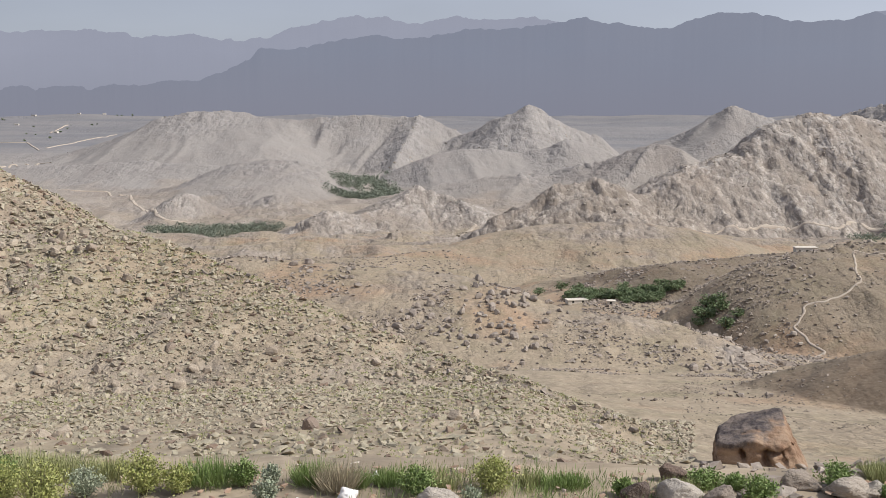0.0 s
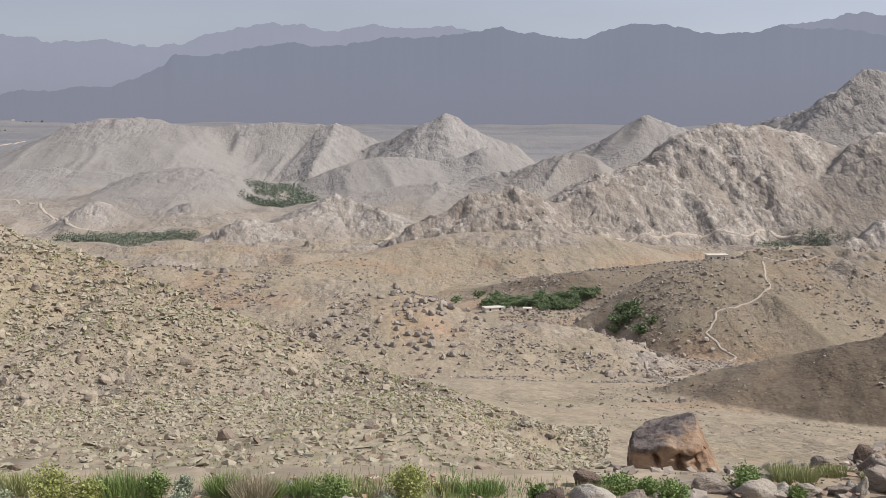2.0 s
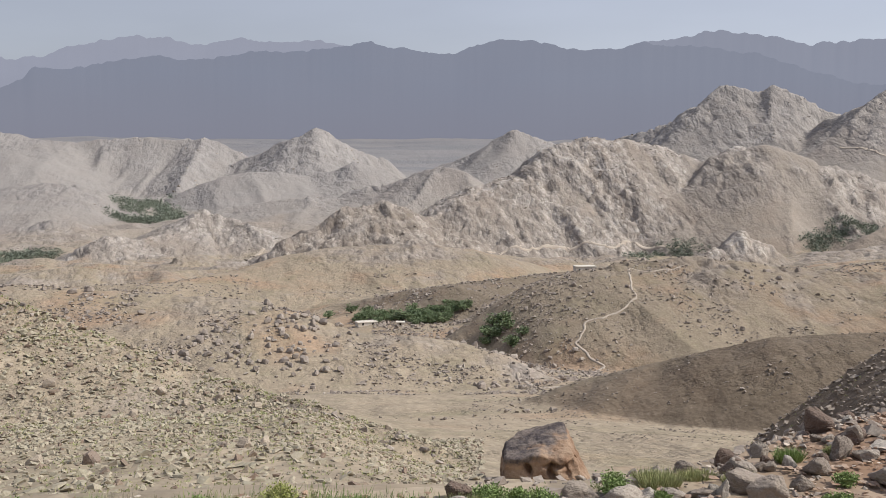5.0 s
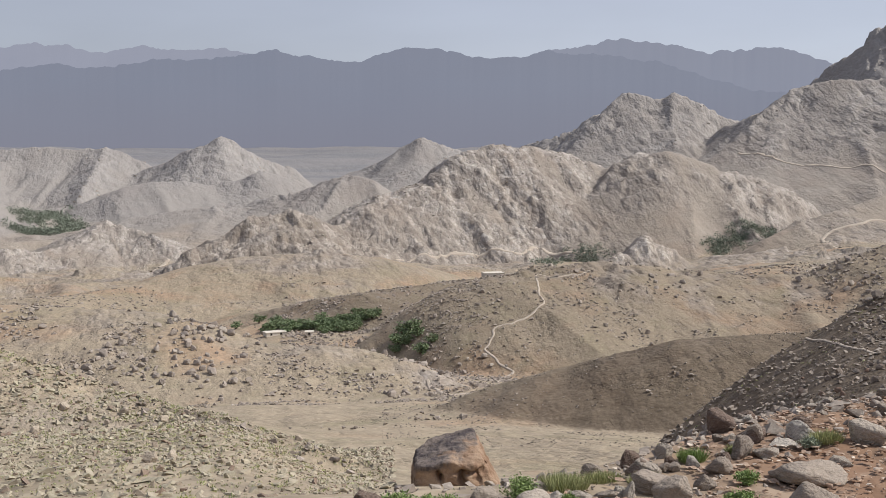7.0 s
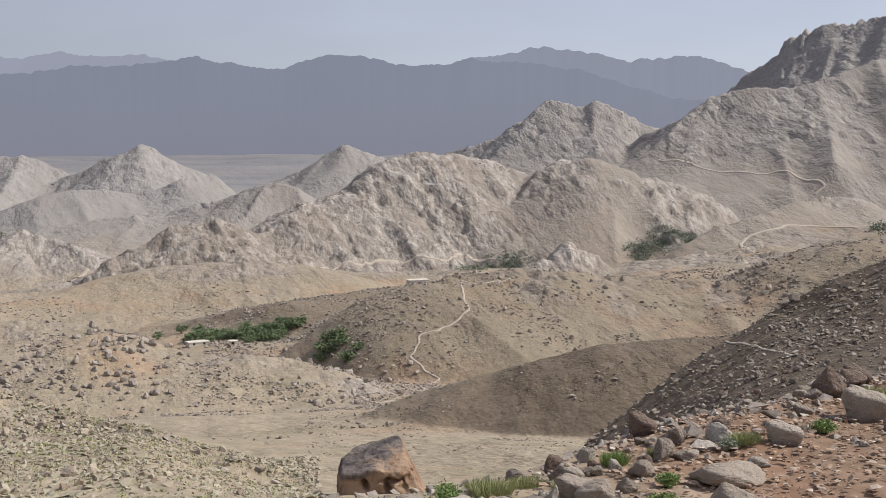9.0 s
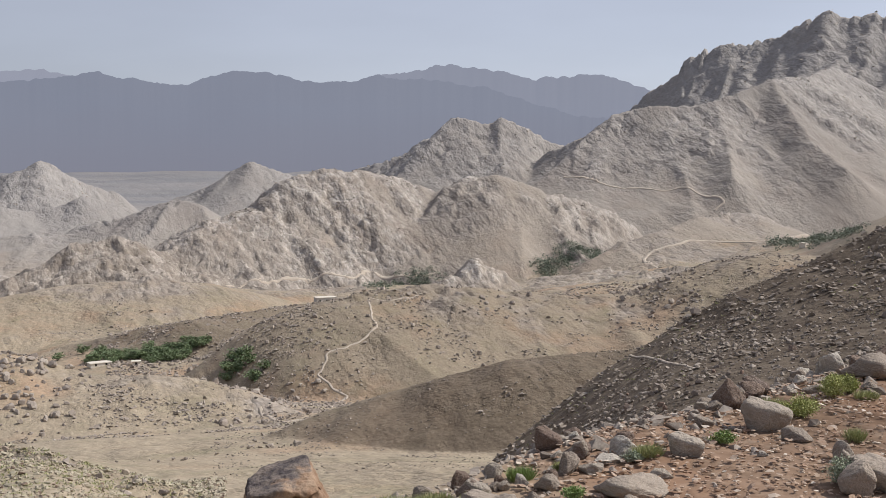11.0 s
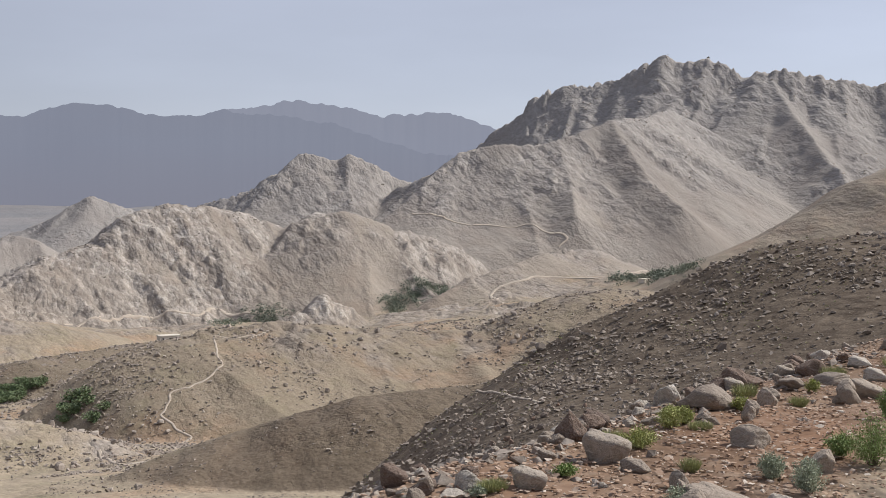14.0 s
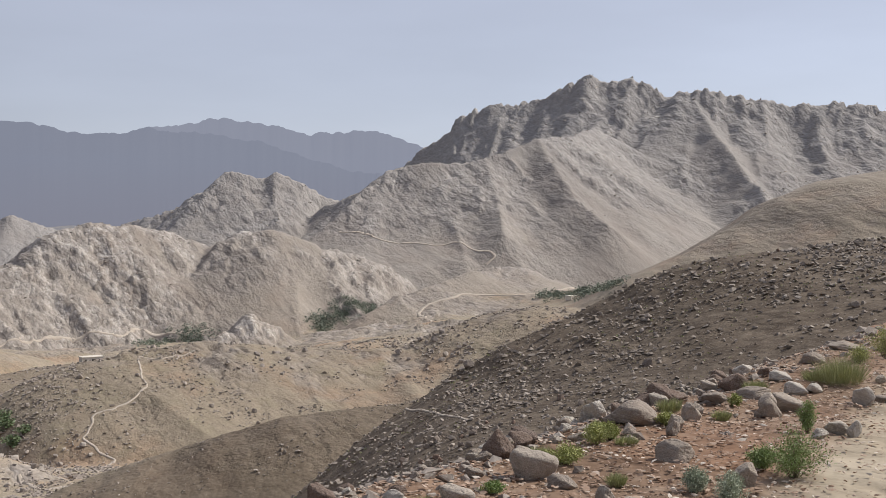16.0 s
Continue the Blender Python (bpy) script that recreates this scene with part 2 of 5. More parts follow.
# ---- the lie of the land ----
# hill: crest (x, y, z), slope in front, slope behind, gully depth, gully spacing, share of bare rock, of dark soil, width of a rounded top
HILLS = []


def hill(name, crest, front, back, gully, spacing, bare, brown=0.0, dome=0.0):
    HILLS.append((name, np.array(crest), front, back, gully, spacing, bare, brown, dome))


hill("left_spur", [(-56.6, 111.5, 0.8), (-45.2, 102.5, -1.6), (-37.3, 97.1, -4.3), (-30.4, 93.2, -6.9), (-23.8, 88.9, -8.5), (-16.1, 84.5, -10.7), (-10.7, 81.3, -12.5), (-5.6, 77.8, -13.9), (-0.9, 74.0, -14.4), (3.4, 69.9, -14.9), (5.8, 65.7, -15.2), (9.0, 57.3, -14.7)], 0.11, 0.45, 0.03, 9, 0.3)
hill("right_slope", [(45.2, 68.4, -10.6), (47.1, 67.1, -9.5), (50.9, 65.6, -7.7), (54.7, 63.8, -6.1), (57.2, 62.9, -4.8), (59.9, 61.7, -3.3), (62.6, 60.4, -2.1), (65.9, 58.4, -1.1), (70.3, 56.3, -0.7), (73.8, 54.9, -0.3), (77.5, 53.2, 0.1), (83.7, 51.0, 1.1), (93.7, 47.4, 2.3)], 0.09, 0.45, 0.03, 9, 0.10, 1.0)
hill("brown_spur", [(49.6, 178.2, -42.4), (54.5, 169.4, -38.7), (62.3, 160.3, -34.1), (69.2, 155.3, -30.9), (76.5, 151.8, -28.9), (84.5, 149.8, -28.3), (94.8, 148.3, -27.9), (106.6, 145.0, -27.4), (123.8, 144.1, -27.1)], 0.45, 0.7, 0.1, 40, 0.12, 0.9, 25)
hill("tan_hill", [(120, 381, -49.0), (141, 385, -47.2), (166, 386, -46.0), (190, 380, -47.3), (215, 373, -50.5), (235, 366, -48.9), (252, 360, -41.8), (269, 354, -36.2), (286, 347, -34.2), (301, 341, -35.4), (339, 326, -34.7)], 0.32, 0.5, 0.4, 45, 0.4, 0.2, 40)
hill("rocky_mound", [(-72, 322, -43.6), (-56, 320, -42.5), (-35, 313, -43.6), (-12, 300, -43.2), (2, 290, -43.2), (16, 280, -45.1), (29, 273, -47.8), (39, 267, -47.0), (47, 261, -47.8), (55, 254, -50.4), (62, 248, -53.1)], 0.14, 0.4, 0.12, 25, 0.22, 0, 10)
hill("round_hill", [(-62, 557, -76.0), (-24, 589, -79.1), (5, 620, -78.0), (37, 639, -71.5), (69, 651, -69.1), (101, 652, -67.9), (131, 642, -69.9), (149, 622, -73.4)], 0.22, 0.35, 0.3, 60, 0.3, 0.05, 50)
hill("track_knoll", [(92, 471, -66.4), (115, 487, -66.2), (138, 501, -66.3), (159, 506, -65.8), (180, 509, -64.3)], 0.16, 0.3, 0.3, 40, 0.4, 0.4, 30)
hill("crag", [(35, 819, -84.1), (59, 828, -72.7), (80, 836, -63.6), (110, 843, -54.6), (128, 855, -62.6), (150, 872, -69.8), (174, 898, -64.9)], 0.4, 0.5, 0.35, 25, 1.2, 0.3)
hill("dome", [(173, 888, -59.9), (206, 912, -49.6), (229, 922, -41.1), (251, 932, -27.6), (275, 946, -14.3), (307, 952, -9.6), (340, 951, -10.6), (371, 950, -15.5), (403, 948, -29.5)], 1.0, 0.8, 0.55, 30, 1.25, 0, 60)
hill("second_dome", [(397, 929, -28.8), (417, 909, -17.3), (436, 894, -13.8), (464, 886, -22.2), (493, 881, -31.8), (530, 871, -44.1)], 0.9, 0.8, 0.6, 36, 1.05, 0.1, 45)
hill("peak_behind", [(490, 1481, -24.9), (519, 1450, -12.5), (539, 1400, -0.4), (567, 1356, 25.1), (585, 1327, 52.4), (605, 1312, 48.0), (623, 1304, 42.5), (641, 1295, 50.0), (665, 1283, 38.3), (698, 1265, 19.2), (730, 1253, 7.7)], 0.75, 0.6, 0.45, 50, 0.9)
hill("front_mountain", [(658, 1224, 1.0), (672, 1194, 14.5), (680, 1155, 27.5), (692, 1113, 52.2), (729, 1088, 59.0), (782, 1063, 61.1), (826, 1062, 75.5), (867, 1061, 91.7), (928, 1075, 96.4), (1020, 1127, 114.1)], 0.7, 0.6, 0.5, 70, 0.95)
hill("mountain_rib", [(864, 1063, 89.7), (838, 994, 50.5), (815, 935, 18.3), (806, 876, -8.1)], 0.6, 0.6, 0.2, 60, 0.45, 0.35)
hill("mountain_rib_west", [(787, 1059, 60.5), (750, 988, 17.7), (706, 920, -17.3)], 0.55, 0.55, 0.2, 60, 0.45)
hill("high_mountain", [(945, 1520, 62.8), (967, 1482, 87.5), (994, 1453, 113.1), (1019, 1429, 147.2), (1040, 1401, 161.0), (1075, 1349, 161.9), (1101, 1302, 180.6), (1130, 1264, 205.5), (1140, 1248, 192.6), (1166, 1217, 195.7), (1186, 1169, 168.2), (1191, 1142, 174.3), (1208, 1116, 175.6), (1239, 1082, 160.9), (1290, 1037, 147.5), (1329, 1003, 156.6), (1355, 967, 148.0), (1407, 900, 131.3), (1515, 770, 136.2)], 0.85, 0.6, 0.5, 55, 1.15)
hill("mountain_rib_east", [(1196, 1136, 170.2), (1141, 1034, 103.8), (1087, 930, 42.2), (1046, 854, 5.1)], 0.65, 0.65, 0.25, 70, 0.6)
hill("right_ridge", [(530, 545, -39.3), (567, 536, -23.7), (601, 528, -6.8), (635, 519, 13.4), (663, 508, 25.3), (686, 493, 31.0), (725, 463, 37.5), (785, 398, 44.9)], 0.42, 0.5, 0.25, 50, 0.2, 0.2, 40)
hill("pointed_peak", [(16, 2060, -67.4), (51, 2039, -53.8), (84, 2018, -33.7), (118, 2002, -18.0), (146, 1995, -5.4), (179, 1997, -21.8), (211, 2004, -43.2), (271, 2012, -60.9)], 0.6, 0.5, 0.45, 60, 1.05)
hill("west_range", [(-784, 2215, -115.7), (-720, 2220, -99.7), (-636, 2228, -75.2), (-579, 2226, -51.4), (-534, 2220, -31.9), (-489, 2213, -24.3), (-434, 2208, -20.0), (-384, 2200, -21.0), (-350, 2189, -31.4), (-280, 2182, -37.6)], 0.3, 0.4, 0.6, 55, 0.5, 0.1, 40)
hill("gullied_range", [(-290, 2171, -39.5), (-236, 2166, -32.1), (-193, 2159, -29.9), (-151, 2151, -26.7), (-98, 2143, -31.8), (-46, 2133, -25.4), (-17, 2122, -35.5), (16, 2111, -49.7), (52, 2099, -69.7)], 0.6, 0.5, 0.6, 62, 0.75)
hill("gorge_rib", [(-45, 2125, -26.3), (-61, 2029, -61.4), (-83, 1898, -105.4)], 0.6, 0.6, 0.4, 40, 0.95)
hill("west_foothill", [(-680, 1774, -103.6), (-571, 1760, -97.6), (-455, 1742, -90.7), (-339, 1717, -95.2), (-250, 1681, -99.8), (-180, 1640, -105.3)], 0.2, 0.3, 0.3, 60, 0.4)
hill("inner_foothill", [(-310, 1529, -94.3), (-265, 1529, -80.9), (-227, 1527, -76.3), (-189, 1524, -78.4), (-159, 1520, -88.6), (-133, 1514, -110.5)], 0.2, 0.3, 0.5, 45, 0.55, 0.15, 30)
hill("tan_low_hills", [(-59, 1439, -116.9), (-3, 1432, -102.3), (46, 1423, -94.7), (101, 1412, -87.0), (141, 1401, -91.1), (174, 1389, -82.2)], 0.2, 0.3, 0.4, 45, 0.55)
hill("small_cone", [(321, 1751, -61.3), (356, 1693, -44.4), (386, 1666, -19.5), (411, 1650, -5.8), (436, 1643, -14.4), (477, 1632, -25.4), (525, 1617, -36.9)], 0.5, 0.5, 0.35, 60, 0.6)
hill("middle_rib", [(152, 1442, -79.7), (190, 1407, -70.9), (227, 1382, -56.1), (254, 1367, -50.1), (275, 1352, -54.9), (280, 1331, -68.9)], 0.4, 0.5, 0.35, 50, 0.7)
hill("gorge_spur", [(-111, 1696, -125.6), (-87, 1703, -107.8), (-54, 1710, -93.2), (-12, 1716, -78.4), (30, 1722, -72.0), (72, 1726, -70.5), (115, 1729, -77.3), (149, 1732, -70.7), (183, 1734, -55.6), (208, 1737, -62.5), (247, 1737, -76.0), (269, 1739, -88.0)], 0.3, 0.4, 0.45, 60, 0.5)
hill("west_knoll", [(-293, 1143, -107.8), (-265, 1140, -91.1), (-244, 1144, -96.0), (-218, 1139, -107.4), (-197, 1133, -121.4)], 0.35, 0.4, 0.25, 40, 0.6)
hill("mid_knoll", [(-207, 1223, -105.7), (-176, 1217, -97.5), (-149, 1221, -102.0), (-128, 1213, -119.3)], 0.4, 0.4, 0.25, 40, 0.7)
hill("boulder_hills", [(-131, 951, -107.3), (-113, 963, -97.2), (-97, 970, -89.8), (-70, 983, -94.8), (-47, 1009, -90.0), (-25, 1060, -75.8), (3, 1050, -84.9), (32, 999, -94.0)], 0.35, 0.4, 0.35, 30, 0.9)
hill("knob", [(275, 633, -73.3), (288, 638, -66.7), (298, 639, -58.7), (304, 636, -64.2), (317, 624, -72.8)], 0.4, 0.5, 0.2, 30, 0.7)
hill("switchback_spur", [(447, 758, -78.2), (479, 762, -67.6), (520, 771, -57.8), (568, 786, -48.7), (619, 798, -44.5), (669, 796, -56.5)], 0.25, 0.4, 0.2, 50, 0.3)
EYE = 1.6


def lattice(i, j, seed):
    n = (i * 374761393 + j * 668265263 + seed * 1442695041) & 0xFFFFFFFF
    n = ((n ^ (n >> 13)) * 1274126177) & 0xFFFFFFFF
    return ((n ^ (n >> 16)) & 0xFFFF) / 32767.5 - 1.0


def grain(x, y, seed=0):
    """Smooth value noise, about -1 to 1."""
    i, j = np.floor(x).astype(np.int64), np.floor(y).astype(np.int64)
    u, v = x - i, y - j
    u, v = u * u * u * (u * (u * 6 - 15) + 10), v * v * v * (v * (v * 6 - 15) + 10)
    a = lattice(i, j, seed) * (1 - u) + lattice(i + 1, j, seed) * u
    b = lattice(i, j + 1, seed) * (1 - u) + lattice(i + 1, j + 1, seed) * u
    return a * (1 - v) + b * v


def blocks(x, y, size, seed):
    """Broken rock: tilted flat-topped blocks with steps between them, about -1 to 1."""
    px, py = x / size, y / size
    i, j = np.floor(px).astype(np.int64), np.floor(py).astype(np.int64)
    best, height = np.full(px.shape, 9.0), 0 * px
    for di in (-1, 0, 1):
        for dj in (-1, 0, 1):
            ci, cj = i + di, j + dj
            a, b = lattice(ci, cj, seed), lattice(ci, cj, seed + 1)
            dx, dy = px - ci - 0.5 - 0.45 * a, py - cj - 0.5 - 0.45 * b
            far = dx * dx + dy * dy
            near = far < best
            best = np.where(near, far, best)
            height = np.where(near, lattice(cj, ci, seed + 2) * 0.7 + 0.8 * a * dx + 0.8 * b * dy, height)
    return height


def smooth(a, b, v):
    t = np.clip((v - a) / (b - a), 0, 1)
    return t * t * (3 - 2 * t)


def bench_edge(x):
    """How far ahead the roadside shelf reaches."""
    return 4.72 + 0.55 * smooth(1.5, 2.8, x) + 0.42 * np.maximum(x - 2.6, 0) + 0.18 * grain(x * 0.9, x * 0 + 3.3, 8)


FALL_R = [0, 4.7, 8, 14, 25, 60, 120, 200, 350, 460, 700, 1000, 1500, 2200, 3000, 3800, 4500, 5200]
FALL_Z = [0, 0, -1.2, -3.2, -6.2, -16.4, -31, -46, -72, -79, -91, -112, -120, -123, -108, -83, -61, -44]


def land(x, y):
    """Height, and the shares of bare rock, of dark brown soil and of painted distance haze at every (x, y)."""
    r = np.hypot(x, y) + 1e-6
    az = np.degrees(np.arctan2(x, y))
    z = np.interp(np.log(r + 20), np.log(np.array(FALL_R) + 20), FALL_Z)
    ahead = smooth(-1, 1, y + 0.15 * r)
    lift = 0.36 * smooth(20, 42, az) * smooth(350, 800, r)
    z = z * (1 - lift)
    z = z + (1 - smooth(3, 11, az)) * np.interp(r, [14, 25, 40, 60, 80, 110], [0, 0.7, 1.6, 3.0, 2.0, 0])
    z = z * ahead + (1 - ahead) * (0.10 * r * smooth(8, 30, r))
    rough = smooth(330, 620, r) * (1 - smooth(2200, 2900, r))
    z = z + rough * (7 * grain(x / 150, y / 150, 60) + 5.0 * (1 - 2 * np.abs(grain(x / 75, y / 75, 61))) + 2.0 * grain(x / 30, y / 30, 62))
    # pale grows with distance: the haze to paint into the ground colour
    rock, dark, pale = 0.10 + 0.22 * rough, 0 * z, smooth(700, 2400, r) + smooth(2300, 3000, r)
    for k, (name, c, front, back, gully, spacing, bare, brown, dome) in enumerate(HILLS):
        lo, hi = c[:, :2].min(0), c[:, :2].max(0)
        reach = 170 / min(front, back) if np.hypot(*c[0, :2]) > 250 else 120
        near = np.where((x > lo[0] - reach) & (x < hi[0] + reach) & (y > lo[1] - reach) & (y < hi[1] + reach))
        px, py = x[near], y[near]
        if not px.size:
            continue
        wob = spacing * 0.35
        qx, qy = px + wob * grain(px / spacing / 1.7, py / spacing / 1.7, 40 + k), py + wob * grain(px / spacing / 1.7, py / spacing / 1.7, 70 + k)
        best, along, side, past, top, share = np.full(px.shape, 1e9), 0 * px, 0 * px, 0 * px, 0 * px, 0 * px
        run = 0.0
        for n, (a, b) in enumerate(zip(c[:-1], c[1:])):
            d = b[:2] - a[:2]
            length = np.hypot(*d)
            free = ((px - a[0]) * d[0] + (py - a[1]) * d[1]) / length ** 2
            t = np.clip(free, 0, 1)
            dist = np.hypot(px - a[0] - t * d[0], py - a[1] - t * d[1])
            tq = np.clip(((qx - a[0]) * d[0] + (qy - a[1]) * d[1]) / length ** 2, -0.3, 1.3)
            closer = dist < best
            best = np.where(closer, dist, best)
            pull = (dist + 0.004 * length + 0.5) ** -6.0
            top, share = top + pull * (a[2] + t * (b[2] - a[2])), share + pull
            along = along + pull * (run + tq * length)
            cx, cy = a[0] + t * d[0], a[1] + t * d[1]
            side = np.where(closer, np.hypot(px, py) - np.hypot(cx, cy), side)
            over = length * (np.maximum(-free, 0) * (n == 0) + np.maximum(free - 1, 0) * (n == len(c) - 2))
            past = np.where(closer, over, past)
            run += length
        top, along = top / share, along / share
        if name == "high_mountain":
            top = top + (0.0032 * np.hypot(px, py)) * (blocks(along, 0 * along + 3.0 * k, 19.0, 200 + k) + 0.6 * blocks(along, 0 * along + 5.0 * k, 7.0, 220 + k)) * smooth(40, 8, best)
        ribs = 1 - np.abs(grain(along / spacing, best / spacing / 5, 100 + k)) * 2
        ribs = 0.65 * ribs + 0.35 * (1 - 2 * np.abs(grain(along / spacing * 2.6, best / spacing / 2.5, 130 + k)))
        slope = front + (back - front) * smooth(-0.25, 0.25, side / (best + 1e-6))
        fall = slope * (best - gully * 0.55 * ribs * np.minimum(best, 0.9 * spacing)) * (1.12 - 0.3 * smooth(0, 2.2 * spacing + 60, best))
        fall = fall * (best + 0.15 * dome) / (best + dome + 1e-6)
        rise = top - fall - (0.36 * (1 + 0.6 * grain(px / 35, py / 35, 46)) if name == "tan_hill" else 0.3) * past
        if name == "right_slope":
            rise = rise - 16 * (1 - smooth(10, 41, az[near])) ** 1.4
        old = z[near]
        soft = 0.3 + 0.008 * np.hypot(px, py)
        h = np.clip(0.5 + 0.5 * (rise - old) / soft, 0, 1)
        z[near] = old * (1 - h) + rise * h + soft * h * (1 - h) * 0.5
        high = np.clip(1.1 - best * slope / (0.55 * (top - old) .clip(4) + 8), 0, 1)
        on = smooth(0.55, 0.66, h) if name == "brown_spur" else smooth(0.45, 0.8, h)
        fade = 1.0
        if name == "brown_spur":
            fade = 0.42 + 0.38 * smooth(16, 25, az[near] + 2 * grain(px / 14, py / 14, 44) + grain(px / 5, py / 5, 45))
        if name == "right_slope":
            fade = 0.72 + 0.28 * smooth(22, 38, az[near] + 5 * grain(px / 14, py / 14, 44) + 3 * grain(px / 5, py / 5, 45))
        dark[near] = dark[near] * (1 - on) + on * brown * fade
        # hills get painted haze by their distance too
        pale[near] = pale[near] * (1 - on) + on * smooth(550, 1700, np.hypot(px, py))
        low = 0.46 if bare > 1 else 0.26
        rock[near] = rock[near] * (1 - h) + h * bare * (low + (1 - low) * high) * (0.35 + 0.65 * smooth(-0.55, 0.25, ribs))
    # broken ground at many sizes; boulders and ledges where rock is bare
    patch = grain(x / 90, y / 90, 5) * 0.5 + grain(x / 33, y / 33, 6) * 0.35 + grain(x / 13, y / 13, 7) * 0.25
    rock = np.clip(rock + 0.55 * patch * (0.35 + rock), 0, 1) * smooth(12, 40, r)
    far = smooth(9, 30, r)
    # on the far slopes the breaks run down the fall line
    u, v, steep = np.radians(az) * r, r / 4.2, smooth(420, 620, r)
    size, seed = 81.2, 10
    while size > 0.5:
        fade = smooth(1.7, 3.6, size / (r * 0.0024)) * far * smooth(size * 1.5, size * 5, r)
        first = 0.2 if size > 60 else 1.0
        n = grain(x / size + seed, y / size, seed) * (1 - steep) + steep * grain(u / size + seed, v / size, seed)
        ridged = 1 - 2 * np.abs(grain(x / size * 1.3, y / size * 1.3 + seed, seed + 50))
        down = 1 - 2 * np.abs(grain(u / size * 1.3, v / size * 1.3 + seed, seed + 80))
        ridged = ridged * (1 - 0.4 * steep) + 0.6 * steep * down
        z = z + first * fade * size * (0.03 * n * (0.5 + rock) + (0.105 - 0.045 * steep) * rock ** 1.3 * (ridged - 0.3))
        size, seed = size / 2.03, seed + 1
    # bare rock breaks into blocks of four sizes
    bent = 1 + 0.35 * steep
    for size, seed in ((24.0, 150), (10.0, 160), (4.6, 170), (1.9, 180)):
        fade = smooth(1.6, 3.2, size / (r * 0.0022)) * smooth(size * 8, size * 20, r) * smooth(0.22, 0.6, rock)
        on = np.where(fade > 0.01)
        if on[0].size:
            wx, wy = x[on] + 0.4 * size * grain(x[on] / size, y[on] / size, seed + 5), y[on] * bent[on] + 0.4 * size * grain(x[on] / size, y[on] / size, seed + 6)
            z[on] = z[on] + fade[on] * size * (0.11 if size > 20 else 0.15) * blocks(wx, wy, size, seed)
    z = z + smooth(2600, 3600, r) * (9 * grain(x / 420, y / 420, 90) + 5 * grain(x / 130, y / 130, 91))
    # the roadside shelf under the camera
    edge = bench_edge(x)
    shelf = 1 - smooth(-0.2, 2.2, y - edge)
    shelf = shelf * smooth(-14, -4, y) * (1 - smooth(24, 40, np.abs(x)))
    bumps = 0.035 * grain(x * 1.1, y * 1.1, 2) + 0.015 * grain(x * 3.7, y * 3.7, 3) + 0.006 * grain(x * 11, y * 11, 4)
    z = z * (1 - shelf) + shelf * bumps
    red = shelf * smooth(1.6, 3.4, x + 0.5 * grain(x * 0.8, y * 0.8, 9)) * smooth(-0.3, 0.3, y - 4.2 - 0.53 * (x - 4.9))
    return z, rock, dark, pale, red

# ---- the ground: one sheet out to the horizon, finest where it is near ----
def mesh_from(name, co, faces, material, smooth_faces=True):
    me = bpy.data.meshes.new(name)
    co, faces = np.asarray(co, np.float32), np.asarray(faces, np.int32)
    k = faces.shape[1]
    me.vertices.add(len(co))
    me.vertices.foreach_set("co", co.ravel())
    me.loops.add(faces.size)
    me.loops.foreach_set("vertex_index", faces.ravel())
    me.polygons.add(len(faces))
    me.polygons.foreach_set("loop_start", np.arange(0, faces.size, k, dtype=np.int32))
    me.polygons.foreach_set("use_smooth", np.full(len(faces), smooth_faces))
    me.update(calc_edges=True)
    me.materials.append(material)
    return me


def grid_faces(rows, cols, closed=False):
    i = np.arange(rows * cols).reshape(rows, cols)
    a = i if not closed else np.concatenate([i, i[:, :1]], 1)
    return np.stack([a[:-1, :-1], a[1:, :-1], a[1:, 1:], a[:-1, 1:]], -1).reshape(-1, 4)


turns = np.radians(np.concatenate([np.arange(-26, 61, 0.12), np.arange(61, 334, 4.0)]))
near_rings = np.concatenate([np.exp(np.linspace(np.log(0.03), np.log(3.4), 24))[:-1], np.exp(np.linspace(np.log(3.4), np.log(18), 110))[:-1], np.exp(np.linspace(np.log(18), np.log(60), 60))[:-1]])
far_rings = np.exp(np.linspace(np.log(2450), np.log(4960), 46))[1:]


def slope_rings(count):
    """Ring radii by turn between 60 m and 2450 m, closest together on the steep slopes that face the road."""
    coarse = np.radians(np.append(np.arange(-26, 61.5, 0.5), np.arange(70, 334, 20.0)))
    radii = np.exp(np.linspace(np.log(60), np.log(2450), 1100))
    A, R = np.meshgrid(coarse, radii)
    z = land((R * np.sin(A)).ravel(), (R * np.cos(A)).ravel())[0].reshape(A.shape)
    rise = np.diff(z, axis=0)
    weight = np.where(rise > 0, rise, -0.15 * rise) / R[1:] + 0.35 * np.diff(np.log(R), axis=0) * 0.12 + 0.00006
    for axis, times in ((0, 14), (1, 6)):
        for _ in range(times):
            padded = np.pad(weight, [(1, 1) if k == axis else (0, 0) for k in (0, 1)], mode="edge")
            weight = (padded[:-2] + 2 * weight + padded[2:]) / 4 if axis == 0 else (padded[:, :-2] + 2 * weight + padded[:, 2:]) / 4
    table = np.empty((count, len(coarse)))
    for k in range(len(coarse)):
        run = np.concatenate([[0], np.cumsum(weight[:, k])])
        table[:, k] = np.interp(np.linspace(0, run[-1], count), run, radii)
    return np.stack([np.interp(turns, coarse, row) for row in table])


